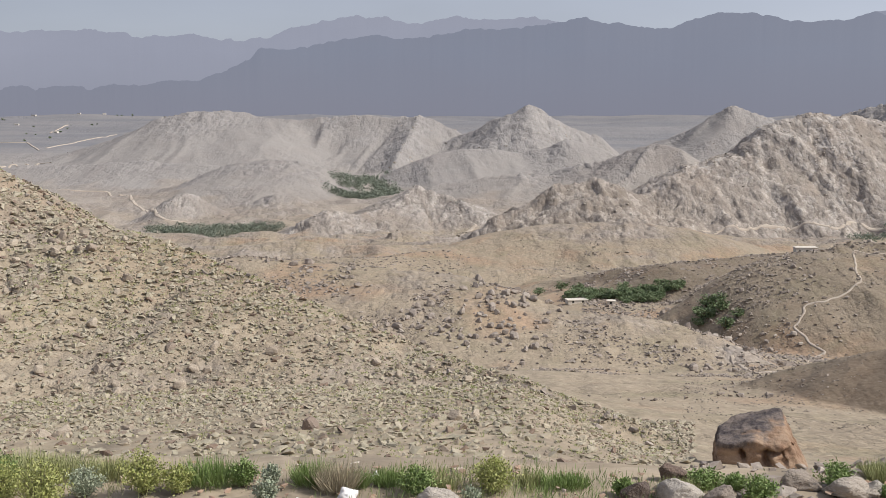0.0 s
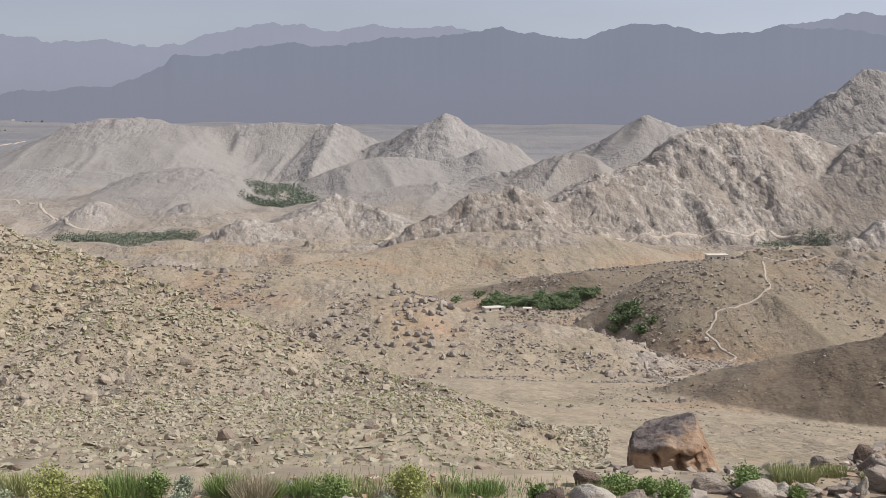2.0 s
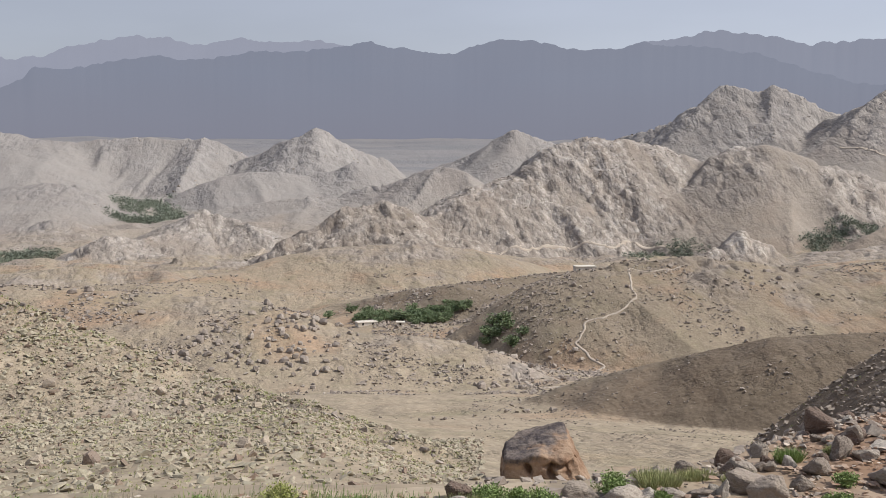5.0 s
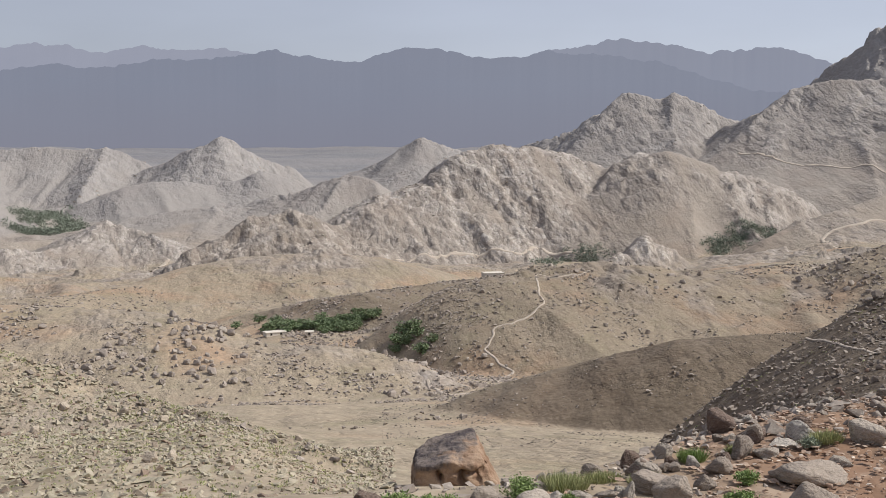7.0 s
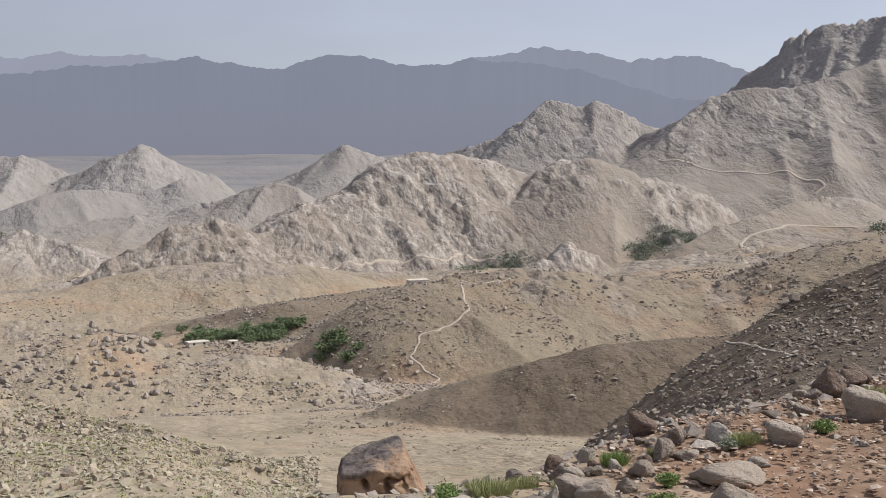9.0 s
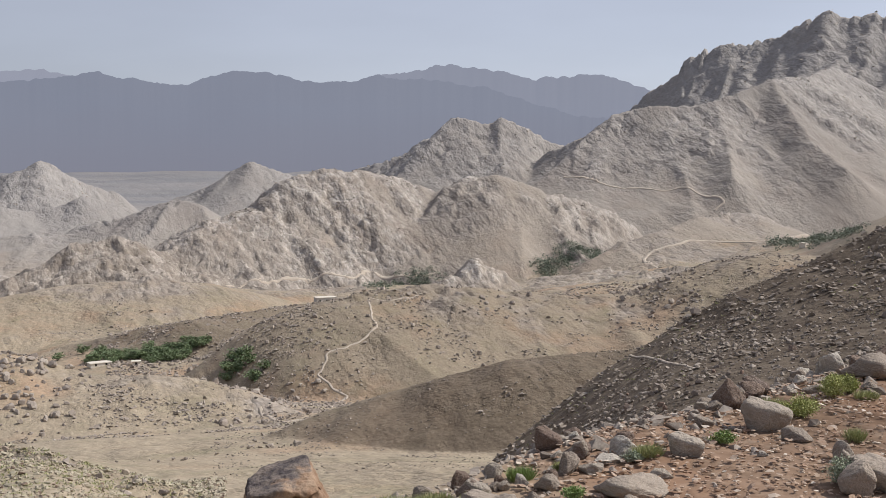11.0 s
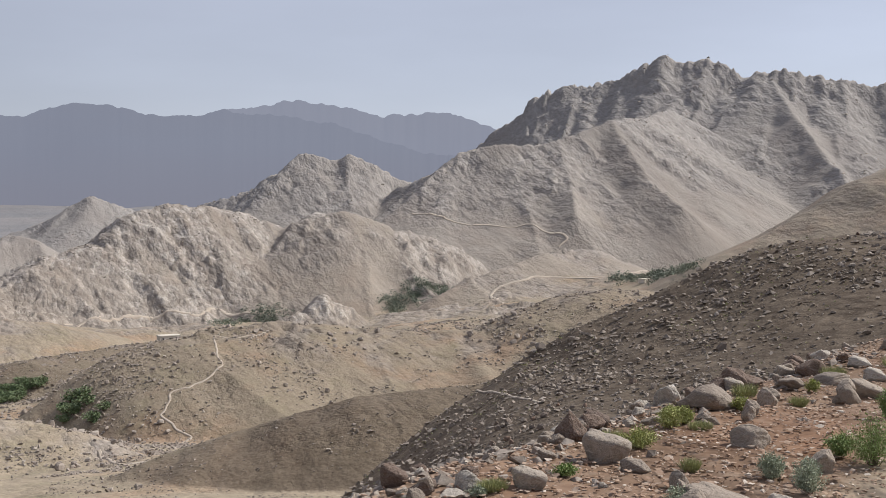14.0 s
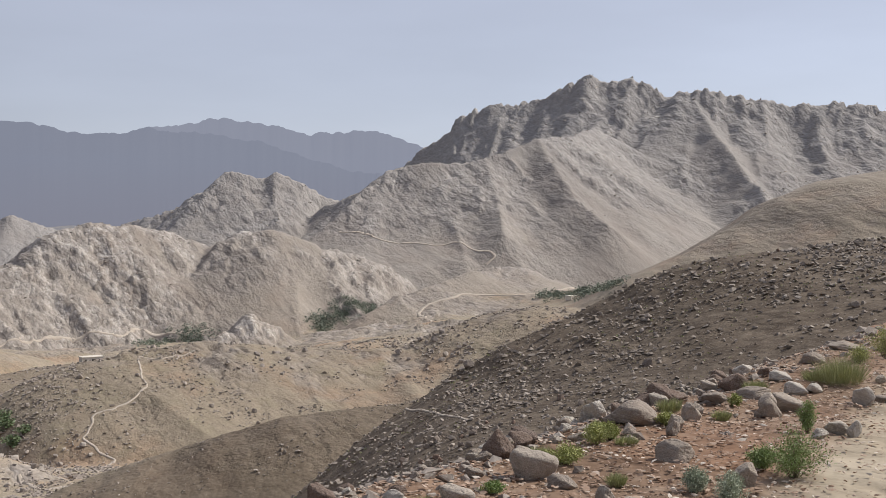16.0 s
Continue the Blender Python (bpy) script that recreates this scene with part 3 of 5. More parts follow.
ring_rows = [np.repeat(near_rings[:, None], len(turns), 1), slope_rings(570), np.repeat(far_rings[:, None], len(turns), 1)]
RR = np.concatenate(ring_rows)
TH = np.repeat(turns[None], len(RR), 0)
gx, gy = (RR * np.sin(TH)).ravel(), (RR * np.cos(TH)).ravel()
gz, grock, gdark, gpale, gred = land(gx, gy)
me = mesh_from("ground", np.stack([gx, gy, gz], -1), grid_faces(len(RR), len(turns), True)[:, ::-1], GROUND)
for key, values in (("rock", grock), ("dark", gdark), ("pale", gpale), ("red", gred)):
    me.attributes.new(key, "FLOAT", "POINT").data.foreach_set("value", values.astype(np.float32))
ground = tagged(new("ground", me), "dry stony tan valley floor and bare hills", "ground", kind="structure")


def far_range(name, crest, r, material, label):
    """A far mountain range: crest by turn and height in degrees, its face sloping down towards the plain."""
    a = np.arange(-30, 64, 0.08)
    el = np.interp(a, [c[0] for c in crest], [c[1] for c in crest])
    el = el + 0.10 * grain(a * 0.9, a * 0 + r, 1) + 0.06 * grain(a * 2.9, a * 0 + r, 2) + 0.03 * grain(a * 8, a * 0 + r, 3)
    co = []
    for k in range(14):
        f = k / 13
        d = r - 260 * (1 - f)
        z = EYE + r * np.tan(np.radians(el)) * f - 90 * (1 - f)
        co.append(np.stack([d * np.sin(np.radians(a)), d * np.cos(np.radians(a)), z], -1))
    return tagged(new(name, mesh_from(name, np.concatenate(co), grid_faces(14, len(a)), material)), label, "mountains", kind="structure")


DARK_RANGE = [(-27.7, 0.43), (-23.2, 0.50), (-18.3, 0.62), (-15.0, 0.68), (-11.9, 0.91), (-10.5, 1.45), (-9.4, 1.92), (-8.8, 2.46), (-7.5, 2.41), (-6.2, 2.64), (-4.0, 3.00), (-1.2, 2.95), (1.3, 3.44), (3.2, 3.43), (5.5, 3.64), (7.0, 3.87), (8.9, 3.61), (10.0, 3.44), (11.1, 3.51), (13.2, 4.06), (15.0, 3.90), (16.5, 3.61), (17.5, 3.54), (19.0, 3.71), (20.1, 3.98), (21.0, 3.84), (23.7, 3.69), (26.4, 3.13), (29.1, 2.25), (33.0, 1.43), (37.8, -0.65), (51.3, -0.52)]
PALE_RANGE = [(-27.6, 2.76), (-23.1, 2.91), (-20.7, 3.09), (-17.0, 3.18), (-14.4, 2.91), (-12.3, 3.04), (-9.7, 2.80), (-8.3, 2.97), (-7.2, 3.41), (-5.1, 3.88), (-2.9, 4.00), (-1.8, 3.71), (-0.7, 3.76), (0.7, 4.03), (2.4, 3.81), (4.3, 3.97), (5.7, 3.64), (8.9, 3.34), (16.5, 3.43), (18.3, 3.52), (20.1, 3.87), (22.1, 4.24), (23.7, 4.44), (25.4, 4.21), (27.8, 3.81), (29.8, 3.83), (30.5, 3.97), (31.3, 3.94), (32.1, 3.60), (33.3, 3.28), (37.7, 2.42), (51.3, 2.16)]
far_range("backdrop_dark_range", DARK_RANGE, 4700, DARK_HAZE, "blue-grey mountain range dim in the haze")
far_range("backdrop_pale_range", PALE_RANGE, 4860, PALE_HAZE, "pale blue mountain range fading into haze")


# ---- helpers for things ----
def ground_z(x, y):
    return float(land(np.array([float(x)]), np.array([float(y)]))[0][0])


def part(name, me, parent, label=""):
    ob = new(name, me)
    ob.parent = parent
    return tagged(ob, label)


def ball(subdivisions):
    bm = bmesh.new()
    bmesh.ops.create_icosphere(bm, subdivisions=subdivisions, radius=1)
    co = np.array([v.co for v in bm.verts])
    faces = np.array([[v.index for v in f.verts] for f in bm.faces])
    bm.free()
    return co, faces


def bumps3(p, size, seed):
    """Noise on points in space, about -1 to 1."""
    return (grain(p[:, 0] / size + 0.37 * p[:, 2] / size, p[:, 1] / size + 0.71 * p[:, 2] / size, seed) + grain(p[:, 1] / size + 5.1, p[:, 2] / size - 0.4 * p[:, 0] / size, seed + 1)) * 0.5


def boulder_shape(seed, subdivisions, cuts=13, rough=0.05, deep=0.45, shallow=0.9):
    """A worn block: a ball cut by planes, rounded and roughened. Flat below."""
    rng = np.random.default_rng(seed)
    co, faces = ball(subdivisions)
    n = rng.normal(size=(cuts, 3))
    n /= np.linalg.norm(n, axis=1)[:, None]
    d = rng.uniform(deep, shallow, cuts)
    reach = np.where(co @ n.T > 0.05, d / np.maximum(co @ n.T, 0.05), 9.0)
    reach = np.concatenate([reach, np.ones((len(co), 1))], 1)
    soft = -np.log(np.exp(-60 * reach).sum(1)) / 60
    p = co * soft[:, None]
    p *= (1 + rough * bumps3(p, 0.5, seed) + rough * 0.6 * bumps3(p, 0.2, seed + 9) + rough * 0.35 * bumps3(p, 0.08, seed + 5))[:, None]
    p[:, 2] = np.maximum(p[:, 2], -0.45)
    p -= (p.max(0) + p.min(0)) / 2
    p /= np.ptp(p, axis=0)
    p[:, 2] += 0.5
    return p, faces


# ---- loose stones scattered over the slopes ----
def chip(seed, points=9):
    rng = np.random.default_rng(seed)
    bm = bmesh.new()
    for q in rng.normal(size=(points, 3)):
        q = q / np.linalg.norm(q) * rng.uniform(0.8, 1.0)
        bm.verts.new((q[0], q[1] * rng.uniform(0.7, 1.0), q[2] * 0.62))
    bmesh.ops.convex_hull(bm, input=bm.verts)
    bmesh.ops.delete(bm, geom=[v for v in bm.verts if not v.link_faces], context="VERTS")
    bmesh.ops.triangulate(bm, faces=bm.faces)
    bm.verts.index_update()
    co, faces = np.array([v.co for v in bm.verts]), np.array([[v.index for v in f.verts] for f in bm.faces])
    bm.free()
    return co * 0.5, faces


CHIPS = [chip(s) for s in range(14)]
PEBBLES = [(co * np.array([1, 1, 0.5]), fa) for co, fa in (chip(s + 50, 8) for s in range(8))]


def strew(name, x, y, size, material, label, seed, shapes=CHIPS, sink=0.25):
    """Many stones lying on the ground, too many to count, in one mesh."""
    rng = np.random.default_rng(seed)
    z = land(x, y)[0]
    kind = rng.integers(0, len(shapes), len(x))
    cos, fas, base = [], [], 0
    for k, (co, fa) in enumerate(shapes):
        w = np.where(kind == k)[0]
        a, tip, s = rng.uniform(0, 2 * np.pi, len(w)), rng.normal(0, 0.25, len(w)), size[w]
        st = s[:, None] * rng.uniform(0.65, 1.3, (len(w), 3)) * np.array([1, 1, 0.85])
        p = co[None] * st[:, None, :]
        p = np.stack([p[..., 0], p[..., 1] * np.cos(tip)[:, None] - p[..., 2] * np.sin(tip)[:, None], p[..., 1] * np.sin(tip)[:, None] + p[..., 2] * np.cos(tip)[:, None]], -1)
        q = np.stack([p[..., 0] * np.cos(a)[:, None] - p[..., 1] * np.sin(a)[:, None] + x[w][:, None], p[..., 0] * np.sin(a)[:, None] + p[..., 1] * np.cos(a)[:, None] + y[w][:, None], p[..., 2] + (z[w] + s * (0.35 - sink))[:, None]], -1)
        cos.append(q.reshape(-1, 3))
        fas.append((fa[None] + (base + np.arange(len(w)) * len(co))[:, None, None]).reshape(-1, 3))
        base += len(w) * len(co)
    return tagged(new(name, mesh_from(name, np.concatenate(cos), np.concatenate(fas), material, False)), label, "stones", kind="stuff")


def sector(rng, n, a0, a1, r0, r1, power=1.0):
    a = np.radians(rng.uniform(a0, a1, n))
    r = r0 + (r1 - r0) * rng.uniform(0, 1, n) ** power
    return r * np.sin(a), r * np.cos(a)


def field(name, n, a0, a1, r0, r1, low, high, material, label, seed, keep, power=1.0, clump=6.0):
    """Stones in one sector of the slopes, thick where keep(rock, dark, patch) is high."""
    rng = np.random.default_rng(seed)
    x, y = sector(rng, n, a0, a1, r0, r1, power)
    _, rock, dark, pale, red = land(x, y)
    patch = grain(x / clump, y / clump, seed) * 0.6 + grain(x / clump * 3.1, y / clump * 3.1, seed + 1) * 0.4
    ok = rng.uniform(0, 1, n) < keep(rock, dark, patch)
    x, y = x[ok], y[ok]
    size = low * (high / low) ** (rng.uniform(0, 1, len(x)) ** 1.8) * np.clip(np.hypot(x, y) / r1, 0.35, 1)
    return strew(name, x, y, size, material, label, seed + 2, sink=0.24 if r1 < 700 else 0.32)


field("stone_litter", 58000, -25, 12.6, 13, 112, 0.24, 1.05, TAN_STONE, "tan angular stones littering the dry hillside", 1, lambda k, d, p: np.clip(0.85 + 0.6 * p, 0.15, 1), 0.75)
field("dark_stone_litter", 52000, 26, 61, 14, 108, 0.13, 0.9, DARK_STONE, "dark brown stones strewn over the shaded slope", 2, lambda k, d, p: np.clip(0.62 + 0.9 * p, 0.15, 1), 0.8)
field("spur_stones", 15000, 12, 36, 115, 215, 0.2, 0.8, DARK_STONE, "small dark stones on the brown spur", 3, lambda k, d, p: np.clip(0.2 + 0.9 * p, 0.03, 1))
field("mound_boulders", 38000, -14, 20, 215, 345, 0.5, 2.3, BROWN_GRANITE, "weathered granite boulders heaped on the low mound", 4, lambda k, d, p: np.clip(1.7 * p - 0.05, 0.04, 1), 1.0, 16.0)
field("hillside_boulders", 54000, 7, 42, 330, 600, 0.6, 3.0, BROWN_GRANITE, "grey-brown boulders scattered across the tan hills", 5, lambda k, d, p: np.clip(0.8 * (k - 0.2) + 2.3 * p + 0.0, 0.03, 1), 1.0, 24.0)
field("flank_boulders", 15000, 7, 19.5, 330, 520, 0.6, 3.0, BROWN_GRANITE, "grey-brown boulders heaped on the shaded flank above the stream", 9, lambda k, d, p: np.clip(0.3 + 1.5 * p, 0.02, 1), 1.0, 26.0)
field("valley_side_boulders", 18000, -16, 8, 330, 620, 0.6, 2.6, BROWN_GRANITE, "weathered boulders scattered over the dry valley side", 10, lambda k, d, p: np.clip(1.9 * p + 0.05, 0.02, 1), 1.0, 30.0)
field("valley_boulders", 32000, -24, 22, 520, 1150, 0.9, 3.8, GRANITE, "granite boulders crowding the rocky knolls", 6, lambda k, d, p: np.clip(1.2 * (k - 0.28) + 1.3 * p, 0.02, 1), 1.0, 40.0)
field("mountain_boulders", 24000, 8, 60, 780, 1700, 1.6, 5.5, GRANITE, "pale granite blocks and ledges on the mountainsides", 7, lambda k, d, p: np.clip(1.6 * (k - 0.35) + 0.6 * p, 0.0, 1), 1.0, 60.0)
field("far_boulders", 9000, -22, 20, 1300, 2350, 2.5, 9.0, GRANITE, "rock outcrops on the far hills", 8, lambda k, d, p: np.clip(1.6 * (k - 0.4) + 0.4 * p, 0.0, 1), 1.0, 80.0)

rng = np.random.default_rng(31)
px, py = sector(rng, 42000, -25, 60, 3.6, 17, 0.7)
on = py < bench_edge(px) + 0.3
strew("gravel", px[on], py[on], 0.012 + 0.055 * rng.uniform(0, 1, on.sum()) ** 2.2, PEBBLE, "loose gravel and pebbles on reddish earth", 32, PEBBLES, 0.0)

px, py = sector(rng, 26000, 27, 60, 4.4, 16, 0.8)
on = (py < bench_edge(px) + 0.3) & (py > 4.0 + 0.53 * (px - 4.9))
strew("stone_chips", px[on], py[on], 0.014 + 0.05 * rng.uniform(0, 1, on.sum()) ** 2.2, PEBBLE, "flat red and pale stone chips on dark earth", 34, PEBBLES, 0.05)

# ---- tracks worn into the ground ----
def road(name, width, line):
    line = np.array(line, float)
    if len(line) < 3:
        return None
    seg = np.hypot(*np.diff(line, axis=0).T)
    run = np.concatenate([[0], np.cumsum(seg)])
    s = np.arange(0, run[-1], max(width * 0.6, run[-1] / 400))
    x, y = np.interp(s, run, line[:, 0]), np.interp(s, run, line[:, 1])
    for _ in range(6):
        x[1:-1], y[1:-1] = (x[:-2] + 2 * x[1:-1] + x[2:]) / 4, (y[:-2] + 2 * y[1:-1] + y[2:]) / 4
    tx, ty = np.gradient(x), np.gradient(y)
    size = np.hypot(tx, ty)
    nx, ny = -ty / size, tx / size
    w = width * (0.5 + 0.12 * grain(s / width / 2.5, s * 0, 3))
    mid = land(x, y)[0]
    for _ in range(4):
        mid[1:-1] = (mid[:-2] + mid[1:-1] + mid[2:]) / 3
    rows = []
    for f, dz in ((-1.2, -2.0), (-1, -0.05), (-0.35, 0.0), (0.35, 0.0), (1, -0.05), (1.2, -2.0)):
        qx, qy = x + nx * w * f, y + ny * w * f
        rows.append(np.stack([qx, qy, 0.72 * land(qx, qy)[0] + 0.28 * mid + 0.00045 * np.hypot(qx, qy) + dz * width * 0.3], -1))
    co = np.stack(rows, 1).reshape(-1, 3)
    return tagged(new(name, mesh_from(name, co, grid_faces(len(s), 6), TRACK)), "pale beaten earth track across the stony hills", "track", kind="structure")


road("valley_road", 3.2, [(-509, 1523), (-477, 1529), (-443, 1526), (-406, 1443), (-397, 1451), (-374, 1380), (-340, 1264), (-328, 1248), (-303, 1180), (-273, 1096), (-260, 1082), (-245, 1087), (-226, 1075)])
road("dome_road", 2.6, [(185, 819), (202, 830), (216, 830), (233, 837), (251, 838), (267, 833), (283, 825), (300, 841), (310, 833), (319, 824), (328, 818), (338, 814), (348, 811)])
road("foot_track", 0.62, [(154, 377), (150, 376), (146, 376), (142, 375), (141, 379), (139, 381), (137, 382), (136, 379), (135, 376), (133, 369), (132, 366), (131, 362), (130, 360), (129, 356), (129, 352), (128, 349), (125, 347), (123, 345), (121, 344), (119, 343), (117, 343), (114, 341), (113, 342), (111, 342), (109, 342), (108, 341), (108, 339), (107, 338), (106, 337), (105, 335), (103, 334), (104, 331), (105, 328), (105, 325), (106, 323), (107, 321), (108, 319), (106, 318), (103, 316), (93, 289)])
road("field_path", 0.9, [(62, 243), (62, 241), (62, 235), (62, 232), (62, 230), (62, 227), (63, 226), (64, 227), (66, 227), (67, 227)])
road("mountain_road", 2.0, [(598, 1062), (609, 1041), (620, 1023), (633, 1006), (646, 991), (657, 973), (673, 962), (678, 946), (679, 926), (685, 913), (685, 910), (685, 907), (685, 904), (681, 904), (677, 904), (672, 903)])
road("switchback_road", 2.5, [(450, 663), (463, 688), (461, 691), (474, 718), (477, 722), (479, 727), (482, 733), (487, 737), (492, 741), (496, 742), (502, 743), (506, 742), (511, 742), (517, 742), (523, 742), (532, 748), (541, 747), (549, 744), (556, 739), (561, 730), (563, 719), (568, 711), (576, 709), (581, 702), (613, 730), (629, 734), (661, 756), (736, 826)])
road("hillside_path", 0.12, [(37.0, 51.1), (38.2, 54.4), (40.4, 59.1), (42.1, 63.5), (44.0, 68.5)])
road("gap_path", 2.6, [(13, 942), (17, 963), (21, 970), (24, 974), (26, 978), (28, 981), (30, 983)])
road("plain_road", 4.0, [(-1096, 2864), (-1068, 2849), (-1045, 2849), (-1024, 2852), (-986, 2771), (-936, 2657), (-900, 2578)])
road("plain_track", 4.0, [(-910, 2655), (-912, 2772), (-915, 2902), (-895, 2966), (-890, 3015), (-925, 3207), (-939, 3332)])
road("plain_lane", 4.0, [(-1136, 3352), (-1185, 3551), (-1182, 3599), (-1202, 3719)])
road("foothill_track", 4, [(-761, 1985), (-756, 1993), (-781, 2083), (-775, 2095), (-715, 1987), (-751, 2147), (-717, 2112)])

# ---- the large boulder below the roadside ----
def large_boulder(x, y, width, height):
    co, faces = ball(6)
    planes = np.array([(-1, -0.05, 0.05, 0.62), (0.90, -0.05, 0.42, 0.56), (-0.26, -0.2, 0.94, 0.46), (0.08, -0.35, 0.92, 0.50), (-0.05, -0.99, 0.02, 0.58), (0.6, -0.75, 0.1, 0.68), (-0.65, -0.7, 0.2, 0.72), (0, 1, 0.2, 0.6), (0.7, 0.7, 0.1, 0.7), (-0.7, 0.6, 0.3, 0.66), (0, 0, -1, 0.5)])
    n = planes[:, :3] / np.linalg.norm(planes[:, :3], axis=1)[:, None]
    reach = np.where(co @ n.T > 0.05, planes[:, 3] / np.maximum(co @ n.T, 0.05), 9.0)
    p = co * (-np.log(np.exp(-75 * reach).sum(1)) / 75)[:, None]
    p *= (1 + 0.05 * bumps3(p, 0.45, 5) + 0.05 * (1 - 2 * np.abs(bumps3(p, 0.26, 6))) + 0.035 * bumps3(p, 0.08, 7))[:, None]
    p -= (p.max(0) + p.min(0)) / 2
    p = p / np.ptp(p, axis=0) * np.array([width, width * 0.8, height])
    p[:, 2] += height / 2
    # hollows weathered into the face
    wx, wz = p[:, 0] / width + 0.10 * bumps3(p, 0.35, 31), p[:, 2] / height + 0.16 * bumps3(p, 0.35, 33)
    face = np.clip(-p[:, 1] / width * 5 - 0.4, 0, 1)
    for cx, cz, rx, rz, depth in ((-0.20, 0.55, 0.03, 0.10, 0.11), (0.03, 0.50, 0.035, 0.12, 0.12), (0.15, 0.60, 0.17, 0.035, 0.10), (0.13, 0.49, 0.025, 0.10, 0.06), (0.27, 0.55, 0.08, 0.05, 0.05)):
        q = ((wx - cx) / rx) ** 2 + ((wz - cz) / rz) ** 2
        p[:, 1] += face * depth * width * np.exp(-q ** 2)
    p[:, :] += 0.012 * bumps3(p, 0.25, 21)[:, None] * np.array([0.6, 1, 1])
    m = Mat("boulder_face", 0.9)
    base = m.mix(m.span(m.noise(0.5, 6, 0.7), 0.35, 0.65), (0.20, 0.115, 0.072), (0.36, 0.262, 0.185))
    up = m.n.new("ShaderNodeSeparateXYZ")
    m.l.new(m.co, up.inputs[0])
    crust = m.math("ADD", m.math("SUBTRACT", up.outputs[2], m.math("MULTIPLY", up.outputs[0], 0.42)), m.math("MULTIPLY", m.math("SUBTRACT", m.noise(0.45, 5, 0.6, seed=3), 0.5), 0.8))
    base = m.mix(m.span(crust, height * 0.73, height * 0.82), base, m.mix(m.span(m.noise(0.3, 6, 0.75, seed=5), 0.4, 0.62), (0.075, 0.064, 0.066), (0.22, 0.18, 0.155)))
    b = m.bump(m.noise(0.3, 7, 0.56, seed=9), 0.14, 1.0)
    m.bump(m.noise(0.04, 4, 0.5), 0.008, 0.6, b)
    m.colour(base)
    ob = new("boulder", mesh_from("boulder", p, faces, m.m))
    ob.matrix_world = pose(x, y, ground_z(x, y) - 0.3, 0, 0, -13)
    return tagged(ob, "large red-brown boulder with weathered hollows and grey crust", "boulder")


large_boulder(6.84, 24.05, 2.1, 1.42)

# ---- stones along the edge of the roadside shelf ----
SHAPES = {}
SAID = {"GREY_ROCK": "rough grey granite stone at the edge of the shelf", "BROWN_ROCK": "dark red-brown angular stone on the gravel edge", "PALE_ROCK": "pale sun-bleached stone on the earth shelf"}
COUNT = [0]


def stone(x, y, width, height, material):
    COUNT[0] += 1
    if material is BROWN_ROCK and x > 3:
        width, height = width * 1.35, height * 1.35
    rng = np.random.default_rng(COUNT[0])
    variant = COUNT[0] % 9
    key = (variant, material.name)
    if key not in SHAPES:
        p, faces = boulder_shape(200 + variant, 4, 16 + variant % 5, 0.10, 0.36, 0.8)
        SHAPES[key] = mesh_from("stone", p, faces, material)
    ob = new("stone", SHAPES[key])
    turn = rng.uniform(-25, 25) + math.degrees(-math.atan2(x, y))
    ob.matrix_world = pose(x, y, ground_z(x, y) - 0.1 * height, 0, rng.uniform(-8, 8), turn) @ Matrix.Diagonal((width, width * rng.uniform(0.7, 1.0), height * 1.15, 1))
    said = {GREY_ROCK: "GREY_ROCK", BROWN_ROCK: "BROWN_ROCK", PALE_ROCK: "PALE_ROCK"}[material]
    label = SAID[said]
    if width > 2.6 * height:
        label = "long flat " + label.split(" ", 1)[1]
    elif width > 0.28:
        label = "large " + label
    return tagged(ob, label, "stone", group="stones along the shelf")


stone(0.76, 4.57, 0.12, 0.09, BROWN_ROCK)
stone(0.94, 4.55, 0.19, 0.10, PALE_ROCK)
stone(1.09, 4.47, 0.14, 0.08, GREY_ROCK)
stone(0.98, 4.87, 0.13, 0.08, BROWN_ROCK)
stone(1.48, 4.75, 0.17, 0.08, GREY_ROCK)
stone(1.64, 4.63, 0.20, 0.08, PALE_ROCK)
stone(1.76, 4.65, 0.10, 0.06, PALE_ROCK)
stone(-0.03, 4.49, 0.18, 0.07, PALE_ROCK)
stone(1.26, 4.46, 0.09, 0.04, GREY_ROCK)
stone(2.29, 4.97, 0.12, 0.09, BROWN_ROCK)
stone(2.15, 5.19, 0.12, 0.06, GREY_ROCK)
stone(2.24, 4.53, 0.18, 0.12, GREY_ROCK)
stone(2.25, 4.71, 0.24, 0.09, GREY_ROCK)
stone(2.61, 5.05, 0.07, 0.07, PALE_ROCK)
stone(2.68, 4.91, 0.14, 0.08, GREY_ROCK)
stone(2.51, 4.73, 0.11, 0.07, GREY_ROCK)
stone(2.93, 5.14, 0.13, 0.11, GREY_ROCK)
stone(3.12, 5.37, 0.10, 0.10, GREY_ROCK)
stone(3.03, 5.10, 0.13, 0.05, GREY_ROCK)
stone(3.35, 5.30, 0.15, 0.10, PALE_ROCK)
stone(3.22, 5.24, 0.16, 0.04, PALE_ROCK)
stone(3.64, 5.12, 0.20, 0.12, GREY_ROCK)
stone(3.31, 4.88, 0.12, 0.05, PALE_ROCK)
stone(3.02, 4.71, 0.36, 0.10, GREY_ROCK)
stone(2.81, 4.33, 0.25, 0.13, GREY_ROCK)
stone(2.05, 4.64, 0.07, 0.06, PALE_ROCK)
stone(2.00, 4.65, 0.13, 0.04, GREY_ROCK)
stone(2.07, 4.60, 0.05, 0.09, PALE_ROCK)
stone(1.87, 4.66, 0.12, 0.04, PALE_ROCK)
stone(1.70, 4.63, 0.15, 0.03, GREY_ROCK)
stone(4.51, 5.55, 0.29, 0.20, GREY_ROCK)
stone(4.47, 5.24, 0.17, 0.08, GREY_ROCK)
